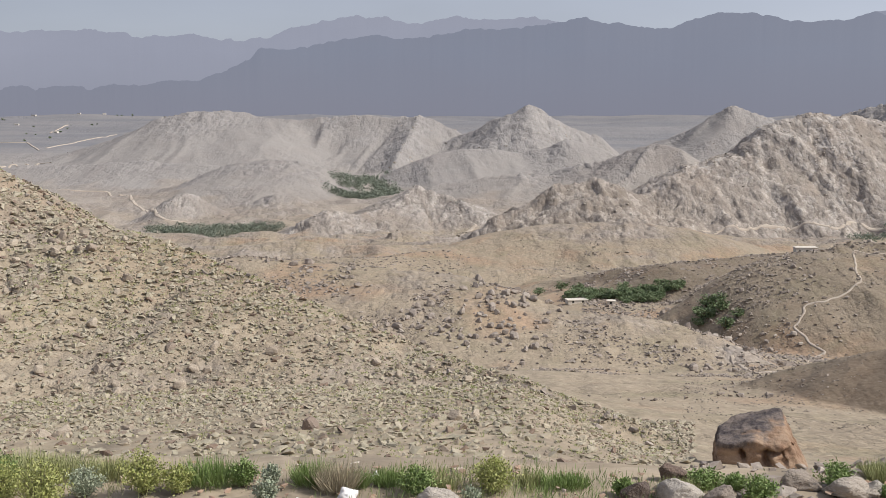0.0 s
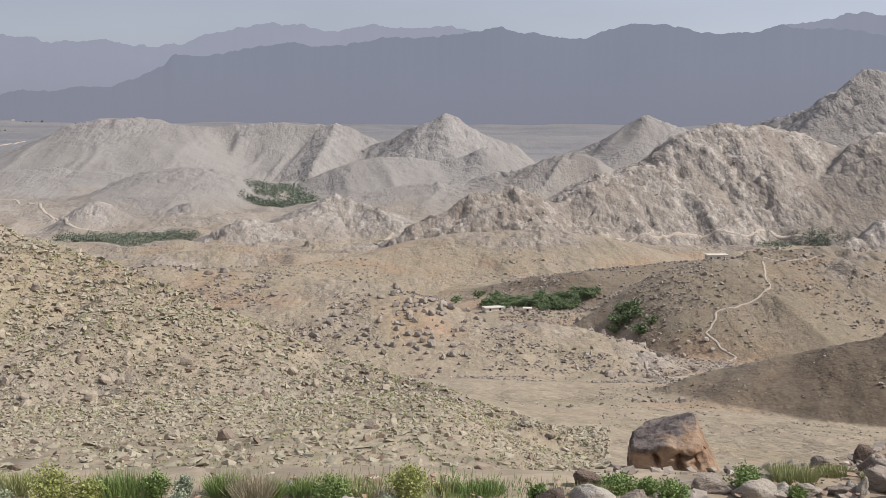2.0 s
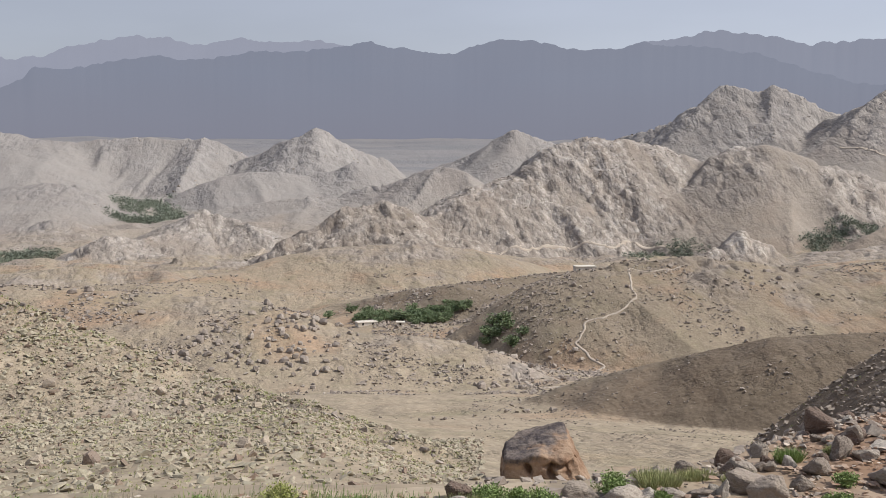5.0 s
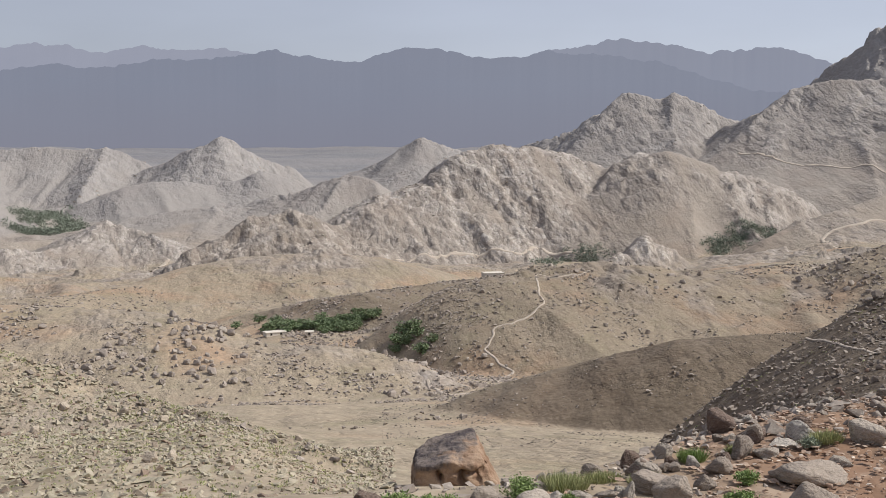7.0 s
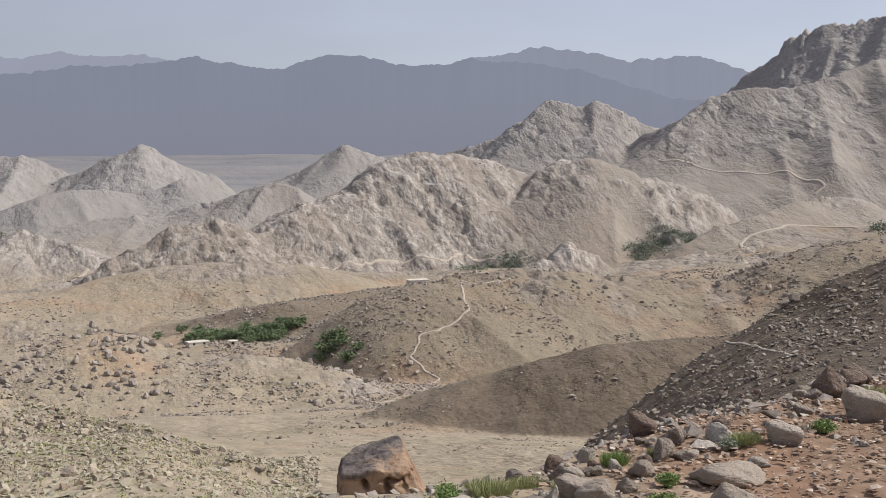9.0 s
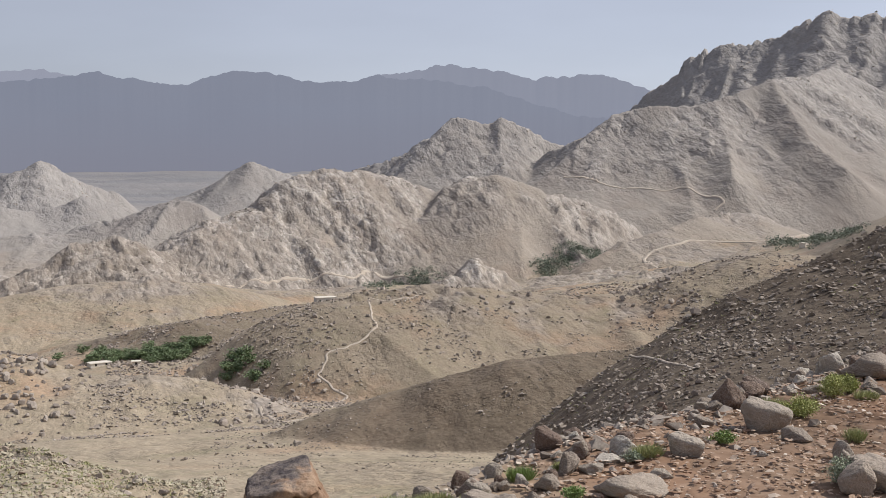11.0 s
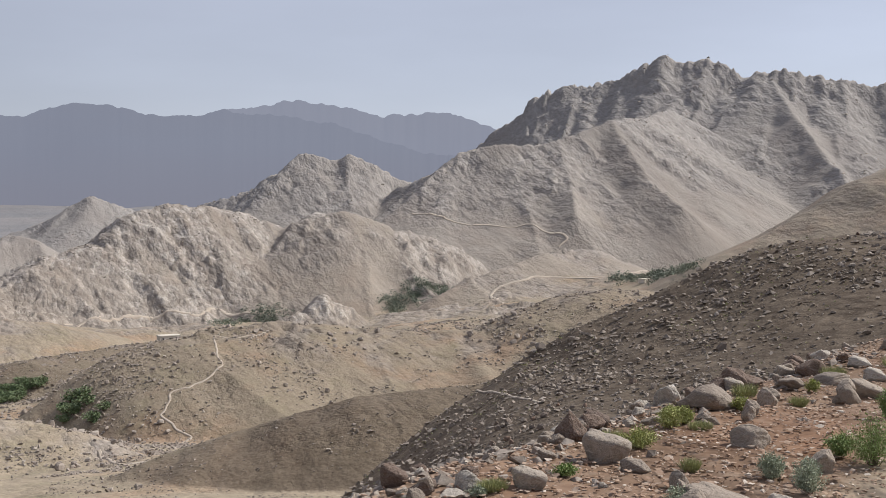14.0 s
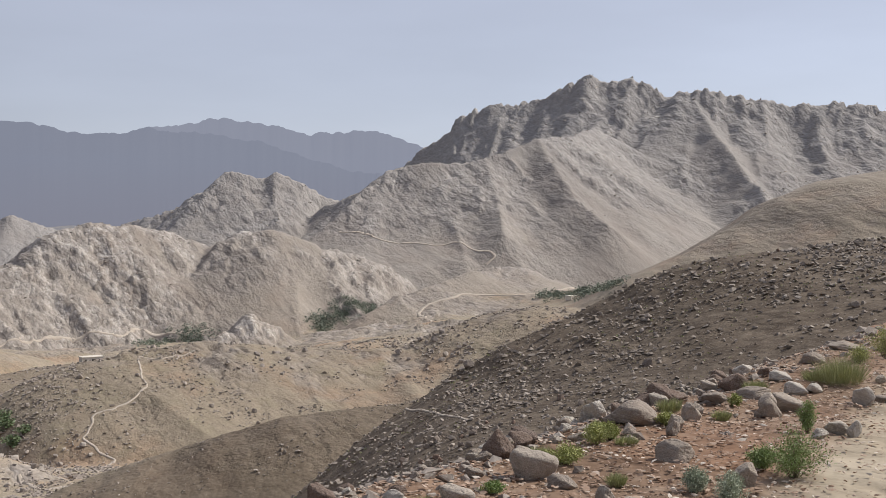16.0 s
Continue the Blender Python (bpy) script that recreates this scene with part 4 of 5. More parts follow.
stone(6.62, 8.26, 0.29, 0.31, BROWN_ROCK)
stone(4.69, 6.16, 0.17, 0.14, BROWN_ROCK)
stone(4.96, 6.29, 0.16, 0.09, BROWN_ROCK)
stone(7.12, 8.47, 0.30, 0.27, BROWN_ROCK)
stone(5.44, 6.21, 0.16, 0.07, GREY_ROCK)
stone(4.41, 4.80, 0.11, 0.11, GREY_ROCK)
stone(4.00, 4.27, 0.18, 0.16, GREY_ROCK)
stone(4.17, 5.71, 0.12, 0.06, GREY_ROCK)
stone(4.00, 4.96, 0.06, 0.03, PALE_ROCK)
stone(6.18, 6.43, 0.45, 0.18, GREY_ROCK)
stone(7.21, 7.11, 0.31, 0.10, BROWN_ROCK)
stone(6.88, 6.48, 0.19, 0.12, GREY_ROCK)
stone(7.54, 6.87, 0.25, 0.10, GREY_ROCK)
stone(6.10, 5.93, 0.11, 0.10, GREY_ROCK)
stone(5.56, 5.39, 0.27, 0.14, GREY_ROCK)
stone(5.38, 4.66, 0.15, 0.13, GREY_ROCK)
stone(4.22, 4.30, 0.38, 0.16, GREY_ROCK)
stone(4.26, 4.63, 0.08, 0.10, GREY_ROCK)
stone(7.51, 6.25, 0.24, 0.16, GREY_ROCK)
stone(5.82, 6.09, 0.12, 0.06, GREY_ROCK)
stone(4.63, 4.28, 0.19, 0.07, PALE_ROCK)
stone(8.63, 6.16, 0.21, 0.16, PALE_ROCK)
stone(8.35, 7.38, 0.20, 0.12, BROWN_ROCK)
stone(8.17, 6.95, 0.32, 0.09, GREY_ROCK)
stone(7.68, 6.41, 0.16, 0.15, GREY_ROCK)
stone(7.89, 6.37, 0.30, 0.13, GREY_ROCK)
stone(8.61, 6.86, 0.22, 0.11, PALE_ROCK)
stone(10.44, 8.09, 0.28, 0.13, GREY_ROCK)
stone(11.78, 8.66, 0.44, 0.10, GREY_ROCK)
stone(6.96, 5.34, 0.13, 0.07, PALE_ROCK)
stone(7.23, 5.40, 0.18, 0.10, PALE_ROCK)
stone(7.24, 5.25, 0.11, 0.12, PALE_ROCK)
stone(6.69, 6.33, 0.16, 0.13, GREY_ROCK)
stone(9.74, 6.77, 0.12, 0.08, GREY_ROCK)
stone(8.95, 6.18, 0.17, 0.06, GREY_ROCK)
stone(8.96, 7.31, 0.23, 0.09, PALE_ROCK)
stone(8.79, 6.80, 0.16, 0.08, PALE_ROCK)
stone(5.71, 5.97, 0.12, 0.05, GREY_ROCK)
stone(6.26, 6.07, 0.13, 0.11, GREY_ROCK)

# smaller stones between the named ones, along the lip of the shelf
rng = np.random.default_rng(64)
for k in range(95):
    sx = 2.2 + 8.5 * rng.uniform(0, 1) ** 0.9
    sy = float(bench_edge(np.array([sx]))[0]) + rng.normal(0.12, 0.28)
    wide = 0.06 + 0.15 * rng.uniform(0, 1) ** 2.2
    stone(sx, sy, wide, wide * rng.uniform(0.45, 0.8), (GREY_ROCK, GREY_ROCK, PALE_ROCK, BROWN_ROCK)[int(rng.integers(0, 4))])

rng = np.random.default_rng(61)
ex = 1.1 + 13 * rng.uniform(0, 1, 2600)
ey = bench_edge(ex) + rng.normal(0.35, 0.5, 2600)
strew("edge_rubble", ex, ey, 0.02 + 0.11 * rng.uniform(0, 1, 2600) ** 3.2, BROWN_GRANITE, "broken stone rubble along the shelf edge", 62)
ex = 3.2 + 10 * rng.uniform(0, 1, 1800)
ey = bench_edge(ex) + rng.normal(0.6, 0.55, 1800)
strew("dark_edge_rubble", ex, ey, 0.025 + 0.15 * rng.uniform(0, 1, 1800) ** 2.8, DARK_STONE, "dark broken stone rubble below the shelf edge", 63)


def plastic_bag(x, y, width, height, knot, label):
    """A crumpled thin bag, blown full of folds; the knotted one has a gathered neck."""
    rng = np.random.default_rng(int(1000 * width) + 3)
    p, faces = ball(4)
    p = p * (1 + 0.28 * bumps3(p, 0.55, 411) + 0.16 * (1 - 2 * np.abs(bumps3(p, 0.3, 415))) + 0.06 * bumps3(p, 0.12, 419))[:, None]
    if knot:
        neck = smooth(0.35, 0.75, p[:, 2])
        p[:, :2] *= (1 - 0.72 * neck)[:, None]
        p[:, 2] += 0.5 * neck
    p[:, 2] = np.maximum(p[:, 2], -0.6)
    p -= (p.max(0) + p.min(0)) / 2
    p = p / np.ptp(p, axis=0) * np.array([width, width * 0.7, height])
    p[:, 2] += height * 0.47
    ob = new("plastic_bag", mesh_from("plastic_bag", p, faces, WHITE_PLASTIC))
    ob.matrix_world = pose(x, y, ground_z(x, y), 0, 0, rng.uniform(-30, 30))
    return tagged(ob, label, "litter", group="litter on the shelf")


film_sheet = Mat("white_plastic", 0.38)
film_sheet.bump(film_sheet.noise(0.012, 4, 0.6), 0.002, 0.6)
WHITE_PLASTIC = film_sheet.colour(film_sheet.mix(film_sheet.span(film_sheet.noise(0.03, 4, 0.6), 0.4, 0.65), (0.78, 0.77, 0.76), (0.66, 0.64, 0.62)))
plastic_bag(-0.38, 4.54, 0.095, 0.055, False, "crumpled white plastic bag lying on bare earth")
plastic_bag(-0.28, 4.78, 0.05, 0.055, True, "small knotted white plastic bag among the grass")
plastic_bag(-0.57, 4.50, 0.055, 0.025, False, "flattened scrap of white plastic on bare earth")


def outcrop(x, y, count, spread, size, material):
    """Rock breaking out of the slope: a tight cluster of blocks, one thing."""
    COUNT[0] += 1
    rng = np.random.default_rng(COUNT[0] + 900)
    bx, by = x + rng.normal(0, spread, count), y + rng.normal(0, spread * 0.7, count)
    ob = strew("rock_outcrop", bx, by, size * (0.35 + 0.65 * rng.uniform(0, 1, count) ** 2), material, "dark weathered rock outcrop breaking through the slope", COUNT[0] + 901, sink=0.15)
    return tagged(ob, category="outcrop")


outcrop(12.3, 231.8, 30, 1.6, 1.1, DARK_STONE)
outcrop(-2.9, 244.1, 16, 1.5, 0.8, DARK_STONE)
outcrop(4.8, 59.8, 20, 1.2, 0.9, DARK_STONE)
outcrop(8.9, 57.0, 20, 1.3, 0.8, DARK_STONE)
outcrop(-5.5, 76.7, 12, 1.2, 0.8, DARK_STONE)
outcrop(0.6, 70.9, 10, 1, 0.7, DARK_STONE)
outcrop(-16.6, 83.0, 14, 1.6, 0.8, DARK_STONE)
outcrop(-35.5, 97.2, 20, 2, 1, DARK_STONE)
outcrop(-14.0, 82.3, 10, 1.5, 0.8, DARK_STONE)
outcrop(71.6, 141.9, 25, 3, 1.2, DARK_STONE)
outcrop(38.0, 66.4, 30, 2, 0.9, DARK_STONE)
outcrop(34.9, 63.7, 30, 1.5, 0.7, DARK_STONE)
outcrop(37.7, 62.4, 12, 1, 0.7, DARK_STONE)
outcrop(573.4, 508.2, 20, 1.5, 0.8, DARK_STONE)
outcrop(524.7, 530.0, 30, 2, 0.9, DARK_STONE)
outcrop(500.3, 550.6, 24, 2, 0.8, DARK_STONE)
outcrop(53.7, 63.2, 20, 2, 0.8, DARK_STONE)
outcrop(67.5, 54.0, 10, 2, 0.7, DARK_STONE)
outcrop(39.6, 50.9, 25, 1.6, 0.7, DARK_STONE)
outcrop(51.8, 56.9, 15, 1.5, 0.8, DARK_STONE)
outcrop(25.2, 145.3, 14, 3, 1.0, DARK_STONE)
outcrop(1.6, 90.0, 10, 2, 0.9, DARK_STONE)
outcrop(43.5, 155.7, 14, 2.5, 1.4, DARK_STONE)
outcrop(50.0, 167.4, 30, 6, 1.6, DARK_STONE)
outcrop(104.7, 316.8, 26, 5, 1.6, DARK_STONE)
outcrop(39.6, 159.2, 12, 3, 1.2, DARK_STONE)


# ---- single boulders that stand out on the slopes ----
BLOCKS = {}


def lone_boulders(name, count, a0, a1, r0, r1, low, high, material, label, group, seed, clump):
    rng = np.random.default_rng(seed)
    x, y = sector(rng, count * 12, a0, a1, r0, r1)
    score = grain(x / clump, y / clump, seed) + rng.normal(0, 0.35, len(x))
    best = np.argsort(-score)[:count]
    for i in best:
        key = (int(i) % 6, material.name)
        if key not in BLOCKS:
            p, faces = boulder_shape(300 + key[0], 3, 18, 0.10, 0.38, 0.7)
            BLOCKS[key] = mesh_from(name, p, faces, material, False)
        ob = new(name, BLOCKS[key])
        s = low * (high / low) ** rng.uniform(0, 1) ** 1.5 * max(0.45, math.hypot(x[i], y[i]) / r1)
        h = s * rng.uniform(0.55, 0.9)
        ob.matrix_world = pose(x[i], y[i], ground_z(x[i], y[i]) - 0.18 * h, rng.uniform(-10, 10), rng.uniform(-10, 10), rng.uniform(0, 360)) @ Matrix.Diagonal((s, s * rng.uniform(0.65, 0.95), h, 1))
        tagged(ob, label, "boulder", group=group)


TAN_BLOCK = stone_material("tan_block", (0.44, 0.37, 0.29), (0.34, 0.28, 0.22), (0.24, 0.18, 0.14), False)
BROWN_BLOCK = stone_material("brown_block", (0.35, 0.30, 0.26), (0.26, 0.22, 0.19), (0.42, 0.37, 0.32), False)
DARK_BLOCK = stone_material("dark_block", (0.15, 0.115, 0.095), (0.24, 0.20, 0.17), (0.19, 0.12, 0.09), False)
lone_boulders("fieldstone", 170, -24, 9, 24, 100, 0.5, 1.2, TAN_BLOCK, "large tan angular fieldstone on the stony hillside", "fieldstones on the hillside", 401, 14)
lone_boulders("dark_fieldstone", 150, 30, 58, 22, 90, 0.35, 0.9, DARK_BLOCK, "dark brown fieldstone on the shaded slope", "fieldstones on the dark slope", 402, 10)
lone_boulders("granite_boulder", 200, -8, 17, 225, 330, 1.2, 3.0, BROWN_BLOCK, "weathered brown granite boulder on the low mound", "boulders on the mound", 403, 18)
lone_boulders("hill_boulder", 230, 9, 36, 340, 540, 1.3, 3.4, BROWN_BLOCK, "grey-brown granite boulder on the tan hillside", "boulders on the tan hills", 404, 30)

# ---- small plants on the shelf ----
def leaves_mesh(rng, spots, ways, long, wide, material):
    """Leaf blades: a folded diamond of four triangles' worth of faces at each spot."""
    n = len(spots)
    ways = ways / np.linalg.norm(ways, axis=1)[:, None]
    side = np.cross(ways, rng.normal(size=(n, 3)))
    side /= np.linalg.norm(side, axis=1)[:, None] + 1e-9
    lift = np.cross(side, ways)
    ln, wd = (long * rng.uniform(0.6, 1.3, n))[:, None], (wide * rng.uniform(0.7, 1.2, n))[:, None]
    a, tip = spots, spots + ways * ln
    mid = spots + ways * ln * 0.5 - lift * wd * 0.25
    co = np.stack([a, mid + side * wd * 0.5 + lift * wd * 0.25, tip, mid - side * wd * 0.5 + lift * wd * 0.25], 1).reshape(-1, 3)
    i = np.arange(n)[:, None] * 4
    return co, np.concatenate([i + [0, 1, 2], i + [0, 2, 3]], 0)


def stems_mesh(name, tips, radius, material):
    """Thin tapering stems from the root to each tip."""
    cos, fas = [], []
    for k, t in enumerate(tips):
        t = np.asarray(t)
        pts = [np.array([t[0] * 0.08, t[1] * 0.08, -0.02]), t * [0.45, 0.45, 0.6], t]
        for j, q in enumerate(pts):
            r = radius * (1 - 0.4 * j)
            cos += [q + r * np.array([math.cos(a), math.sin(a), 0]) for a in (0, 2.1, 4.2)]
        b = k * 9
        for j in (0, 3):
            fas += [[b + j + i, b + j + (i + 1) % 3, b + j + 3 + (i + 1) % 3, b + j + 3 + i] for i in range(3)]
    return mesh_from(name, np.array(cos), np.array(fas), material)


PLANT = {"yellow_green_leaf": "leafy yellow-green bush on dry earth", "fresh_green_leaf": "low fresh green herb with small leaves", "grey_green_leaf": "sparse grey-green thistle with pale leaves", "olive_grass": "dull olive grass tuft at the shelf edge", "dry_straw": "dead straw-coloured brittle shrub"}


def bush(x, y, width, height, material):
    COUNT[0] += 1
    rng = np.random.default_rng(COUNT[0])
    root = tagged(new("bush"), PLANT[material.name], "shrub", group="plants along the shelf")
    root.location = (x, y, ground_z(x, y))
    n = 34
    a, lean = rng.uniform(0, 2 * np.pi, n), rng.uniform(0, 1, n) ** 0.7
    tips = np.stack([np.cos(a) * lean * width * 0.45, np.sin(a) * lean * width * 0.45, height * (1.02 - 0.45 * lean ** 2) * rng.uniform(0.75, 1.05, n)], -1)
    part("woody_base", stems_mesh("woody_base", tips, 0.0025, BARK), root, "thin woody stems")
    per = int(52 * (1 + 3.5 * width))
    f = rng.uniform(0.25, 1.0, (n, per, 1))
    spots = (tips[:, None] * f * [1, 1, 1] + rng.normal(0, 0.07 * width, (n, per, 3)) * [1, 1, 0.7]).reshape(-1, 3)
    spots[:, 2] = np.maximum(spots[:, 2], 0.01)
    ways = rng.normal(size=(n * per, 3)) + [0, 0, 0.6] + spots / width * [1.2, 1.2, 0]
    leaf = 0.0135 if material is not GREY_LEAF else 0.012
    co, fa = leaves_mesh(rng, spots, ways, leaf, leaf * 0.5, material)
    part("foliage", mesh_from("foliage", co, fa, material, False), root)
    return root


def tuft(x, y, width, height, material):
    COUNT[0] += 1
    rng = np.random.default_rng(COUNT[0])
    n = int(500 + 2600 * width)
    a, q = rng.uniform(0, 2 * np.pi, n), rng.uniform(0, 1, n) ** 0.6
    spots = np.stack([np.cos(a) * q * width * 0.5, np.sin(a) * q * width * 0.35, 0 * a], -1)
    ways = np.stack([np.cos(a) * 0.35 * q, np.sin(a) * 0.35 * q, 0 * a + 1], -1) + rng.normal(0, 0.22, (n, 3))
    co, fa = leaves_mesh(rng, spots, ways, height * 0.95, 0.0028, material)
    ob = new("grass_tuft", mesh_from("grass_tuft", co, fa, material, False))
    ob.location = (x, y, ground_z(x, y) - 0.005)
    label = PLANT[material.name] if material is not GREEN_LEAF else "bright green grass tuft on dry earth"
    return tagged(ob, label, "grass", group="plants along the shelf")


bush(-1.79, 4.61, 0.27, 0.19, YELLOW_LEAF)
bush(-1.59, 4.53, 0.28, 0.20, YELLOW_LEAF)
bush(-1.87, 4.82, 0.20, 0.15, GREEN_LEAF)
bush(-1.46, 4.64, 0.19, 0.12, GREY_LEAF)
bush(-1.21, 4.61, 0.22, 0.18, YELLOW_LEAF)
bush(-1.07, 4.63, 0.16, 0.11, YELLOW_LEAF)
tuft(-0.96, 4.72, 0.21, 0.11, GREEN_LEAF)
bush(-0.82, 4.71, 0.12, 0.12, GREEN_LEAF)
bush(-0.69, 4.47, 0.12, 0.11, GREY_LEAF)
bush(-0.70, 4.68, 0.09, 0.10, GREY_LEAF)
tuft(-1.66, 4.93, 0.31, 0.10, OLIVE_LEAF)
tuft(-1.84, 5.02, 0.29, 0.10, OLIVE_LEAF)
tuft(-1.43, 4.92, 0.20, 0.09, OLIVE_LEAF)
tuft(-0.54, 4.72, 0.14, 0.10, GREEN_LEAF)
tuft(-0.43, 4.66, 0.13, 0.13, DRY_LEAF)
tuft(-0.35, 4.70, 0.08, 0.07, GREEN_LEAF)
tuft(-0.23, 4.73, 0.10, 0.07, GREEN_LEAF)
bush(-0.11, 4.61, 0.18, 0.12, GREEN_LEAF)
tuft(0.01, 4.67, 0.08, 0.05, OLIVE_LEAF)
bush(0.21, 4.67, 0.23, 0.15, YELLOW_LEAF)
tuft(0.36, 4.76, 0.07, 0.06, OLIVE_LEAF)
tuft(0.51, 4.73, 0.18, 0.06, GREEN_LEAF)
bush(0.73, 4.64, 0.09, 0.08, GREEN_LEAF)
bush(1.09, 4.73, 0.19, 0.08, GREEN_LEAF)
bush(1.24, 4.52, 0.18, 0.12, GREEN_LEAF)
bush(1.20, 4.69, 0.10, 0.06, GREEN_LEAF)
bush(1.62, 4.73, 0.20, 0.10, GREEN_LEAF)
tuft(1.89, 4.91, 0.18, 0.07, OLIVE_LEAF)
tuft(0.96, 4.67, 0.14, 0.06, OLIVE_LEAF)
tuft(-0.23, 4.41, 0.09, 0.04, OLIVE_LEAF)
bush(0.11, 4.52, 0.08, 0.06, GREY_LEAF)
tuft(1.88, 4.83, 0.17, 0.07, OLIVE_LEAF)
tuft(2.10, 4.94, 0.16, 0.05, OLIVE_LEAF)
tuft(2.25, 4.82, 0.13, 0.06, OLIVE_LEAF)
tuft(2.68, 5.19, 0.13, 0.07, GREEN_LEAF)
bush(2.72, 4.73, 0.12, 0.06, GREEN_LEAF)
bush(2.53, 4.45, 0.14, 0.07, GREEN_LEAF)
bush(3.33, 5.17, 0.11, 0.05, GREY_LEAF)
tuft(3.43, 5.18, 0.16, 0.06, OLIVE_LEAF)
tuft(2.91, 5.19, 0.06, 0.05, OLIVE_LEAF)
bush(1.80, 4.62, 0.10, 0.04, GREEN_LEAF)
bush(4.89, 5.70, 0.29, 0.12, YELLOW_LEAF)
tuft(4.88, 5.96, 0.19, 0.08, OLIVE_LEAF)
bush(5.43, 6.00, 0.24, 0.14, YELLOW_LEAF)
bush(4.03, 4.39, 0.19, 0.15, GREY_LEAF)
bush(3.99, 5.28, 0.16, 0.06, GREEN_LEAF)
tuft(3.43, 5.18, 0.13, 0.05, OLIVE_LEAF)
bush(5.61, 6.06, 0.15, 0.13, YELLOW_LEAF)
bush(5.71, 6.29, 0.17, 0.08, YELLOW_LEAF)
bush(6.32, 6.23, 0.17, 0.11, YELLOW_LEAF)
bush(5.06, 4.75, 0.17, 0.16, GREY_LEAF)
bush(4.92, 4.35, 0.21, 0.16, GREY_LEAF)
tuft(5.61, 5.90, 0.16, 0.06, OLIVE_LEAF)
tuft(4.76, 5.09, 0.09, 0.08, OLIVE_LEAF)
bush(5.81, 4.64, 0.51, 0.28, GREEN_LEAF)
bush(5.80, 4.88, 0.22, 0.15, GREEN_LEAF)
bush(7.06, 5.52, 0.18, 0.25, GREEN_LEAF)
tuft(9.29, 6.88, 0.42, 0.25, OLIVE_LEAF)
bush(11.49, 7.92, 0.51, 0.37, YELLOW_LEAF)
bush(10.81, 7.78, 0.33, 0.21, YELLOW_LEAF)
bush(7.91, 6.54, 0.17, 0.11, YELLOW_LEAF)
tuft(8.45, 7.19, 0.22, 0.10, OLIVE_LEAF)
bush(5.06, 4.74, 0.22, 0.14, GREY_LEAF)
bush(5.16, 4.57, 0.19, 0.16, GREY_LEAF)
tuft(9.25, 7.11, 0.29, 0.11, OLIVE_LEAF)
bush(7.63, 6.71, 0.15, 0.11, YELLOW_LEAF)
tuft(7.03, 6.32, 0.14, 0.08, OLIVE_LEAF)
tuft(6.85, 6.71, 0.19, 0.10, OLIVE_LEAF)

def herbs(name, count, a0, a1, r0, r1, size, material, label, seed):
    """Low dry cushions of herb scattered over a slope."""
    rng = np.random.default_rng(seed)
    x, y = sector(rng, count, a0, a1, r0, r1, 0.8)
    ok = grain(x / 9, y / 9, seed) + rng.normal(0, 0.4, count) > 0.05
    x, y = x[ok], y[ok]
    z = land(x, y)[0]
    per = 9
    big = size * rng.uniform(0.5, 1.3, len(x)) * np.clip(np.hypot(x, y) / r1, 0.25, 1)
    hub = np.stack([x, y, z], -1)[:, None] + rng.normal(0, 1, (len(x), per, 3)) * big[:, None, None] * [0.4, 0.4, 0.05]
    way = rng.normal(0, 0.6, (len(x) * per, 3)) + [0, 0, 0.8]
    co, fa = leaves_mesh(rng, hub.reshape(-1, 3), way, np.repeat(big, per) * 0.6, np.repeat(big, per) * 0.22, material)
    return tagged(new(name, mesh_from(name, co, fa, material, False)), label, "herbs", kind="stuff")


herbs("hillside_herbs", 17000, -25, 12, 14, 110, 0.36, OLIVE_LEAF, "sparse olive herbs between the hillside stones", 71)
herbs("slope_herbs", 2500, 24, 60, 16, 100, 0.25, OLIVE_LEAF, "dry olive herbs on the dark slope", 72)

def grass_fringe(name, x0, x1, count, high, material, label, seed):
    """A loose band of grass along the edge of the shelf."""
    rng = np.random.default_rng(seed)
    x = rng.uniform(x0, x1, count)
    x = x + 0.12 * np.round(grain(x * 4, x * 0, seed), 1)
    x = x[grain(x * 1.6, x * 0 + 0.5, seed + 7) + rng.normal(0, 0.15, count) > -0.05]
    count = len(x)
    y = bench_edge(x) + rng.normal(-0.05, 0.16, count)
    z = land(x, y)[0] - 0.005
    tall = high * (0.55 + 0.45 * grain(x * 2.2, y * 0.5, seed + 1))
    way = rng.normal(0, 0.25, (count, 3)) + [0.1, 0, 1]
    co, fa = leaves_mesh(rng, np.stack([x, y, z], -1), way, tall, 0.0027, material)
    return tagged(new(name, mesh_from(name, co, fa, material, False)), label, "grass", kind="stuff")


grass_fringe("grass_fringe", -2.6, 0.9, 8000, 0.075, OLIVE_LEAF, "soft olive grass fringe along the shelf edge", 81)
grass_fringe("green_grass_fringe", -2.4, 1.2, 4500, 0.07, GREEN_LEAF, "green grass blades along the shelf edge", 82)

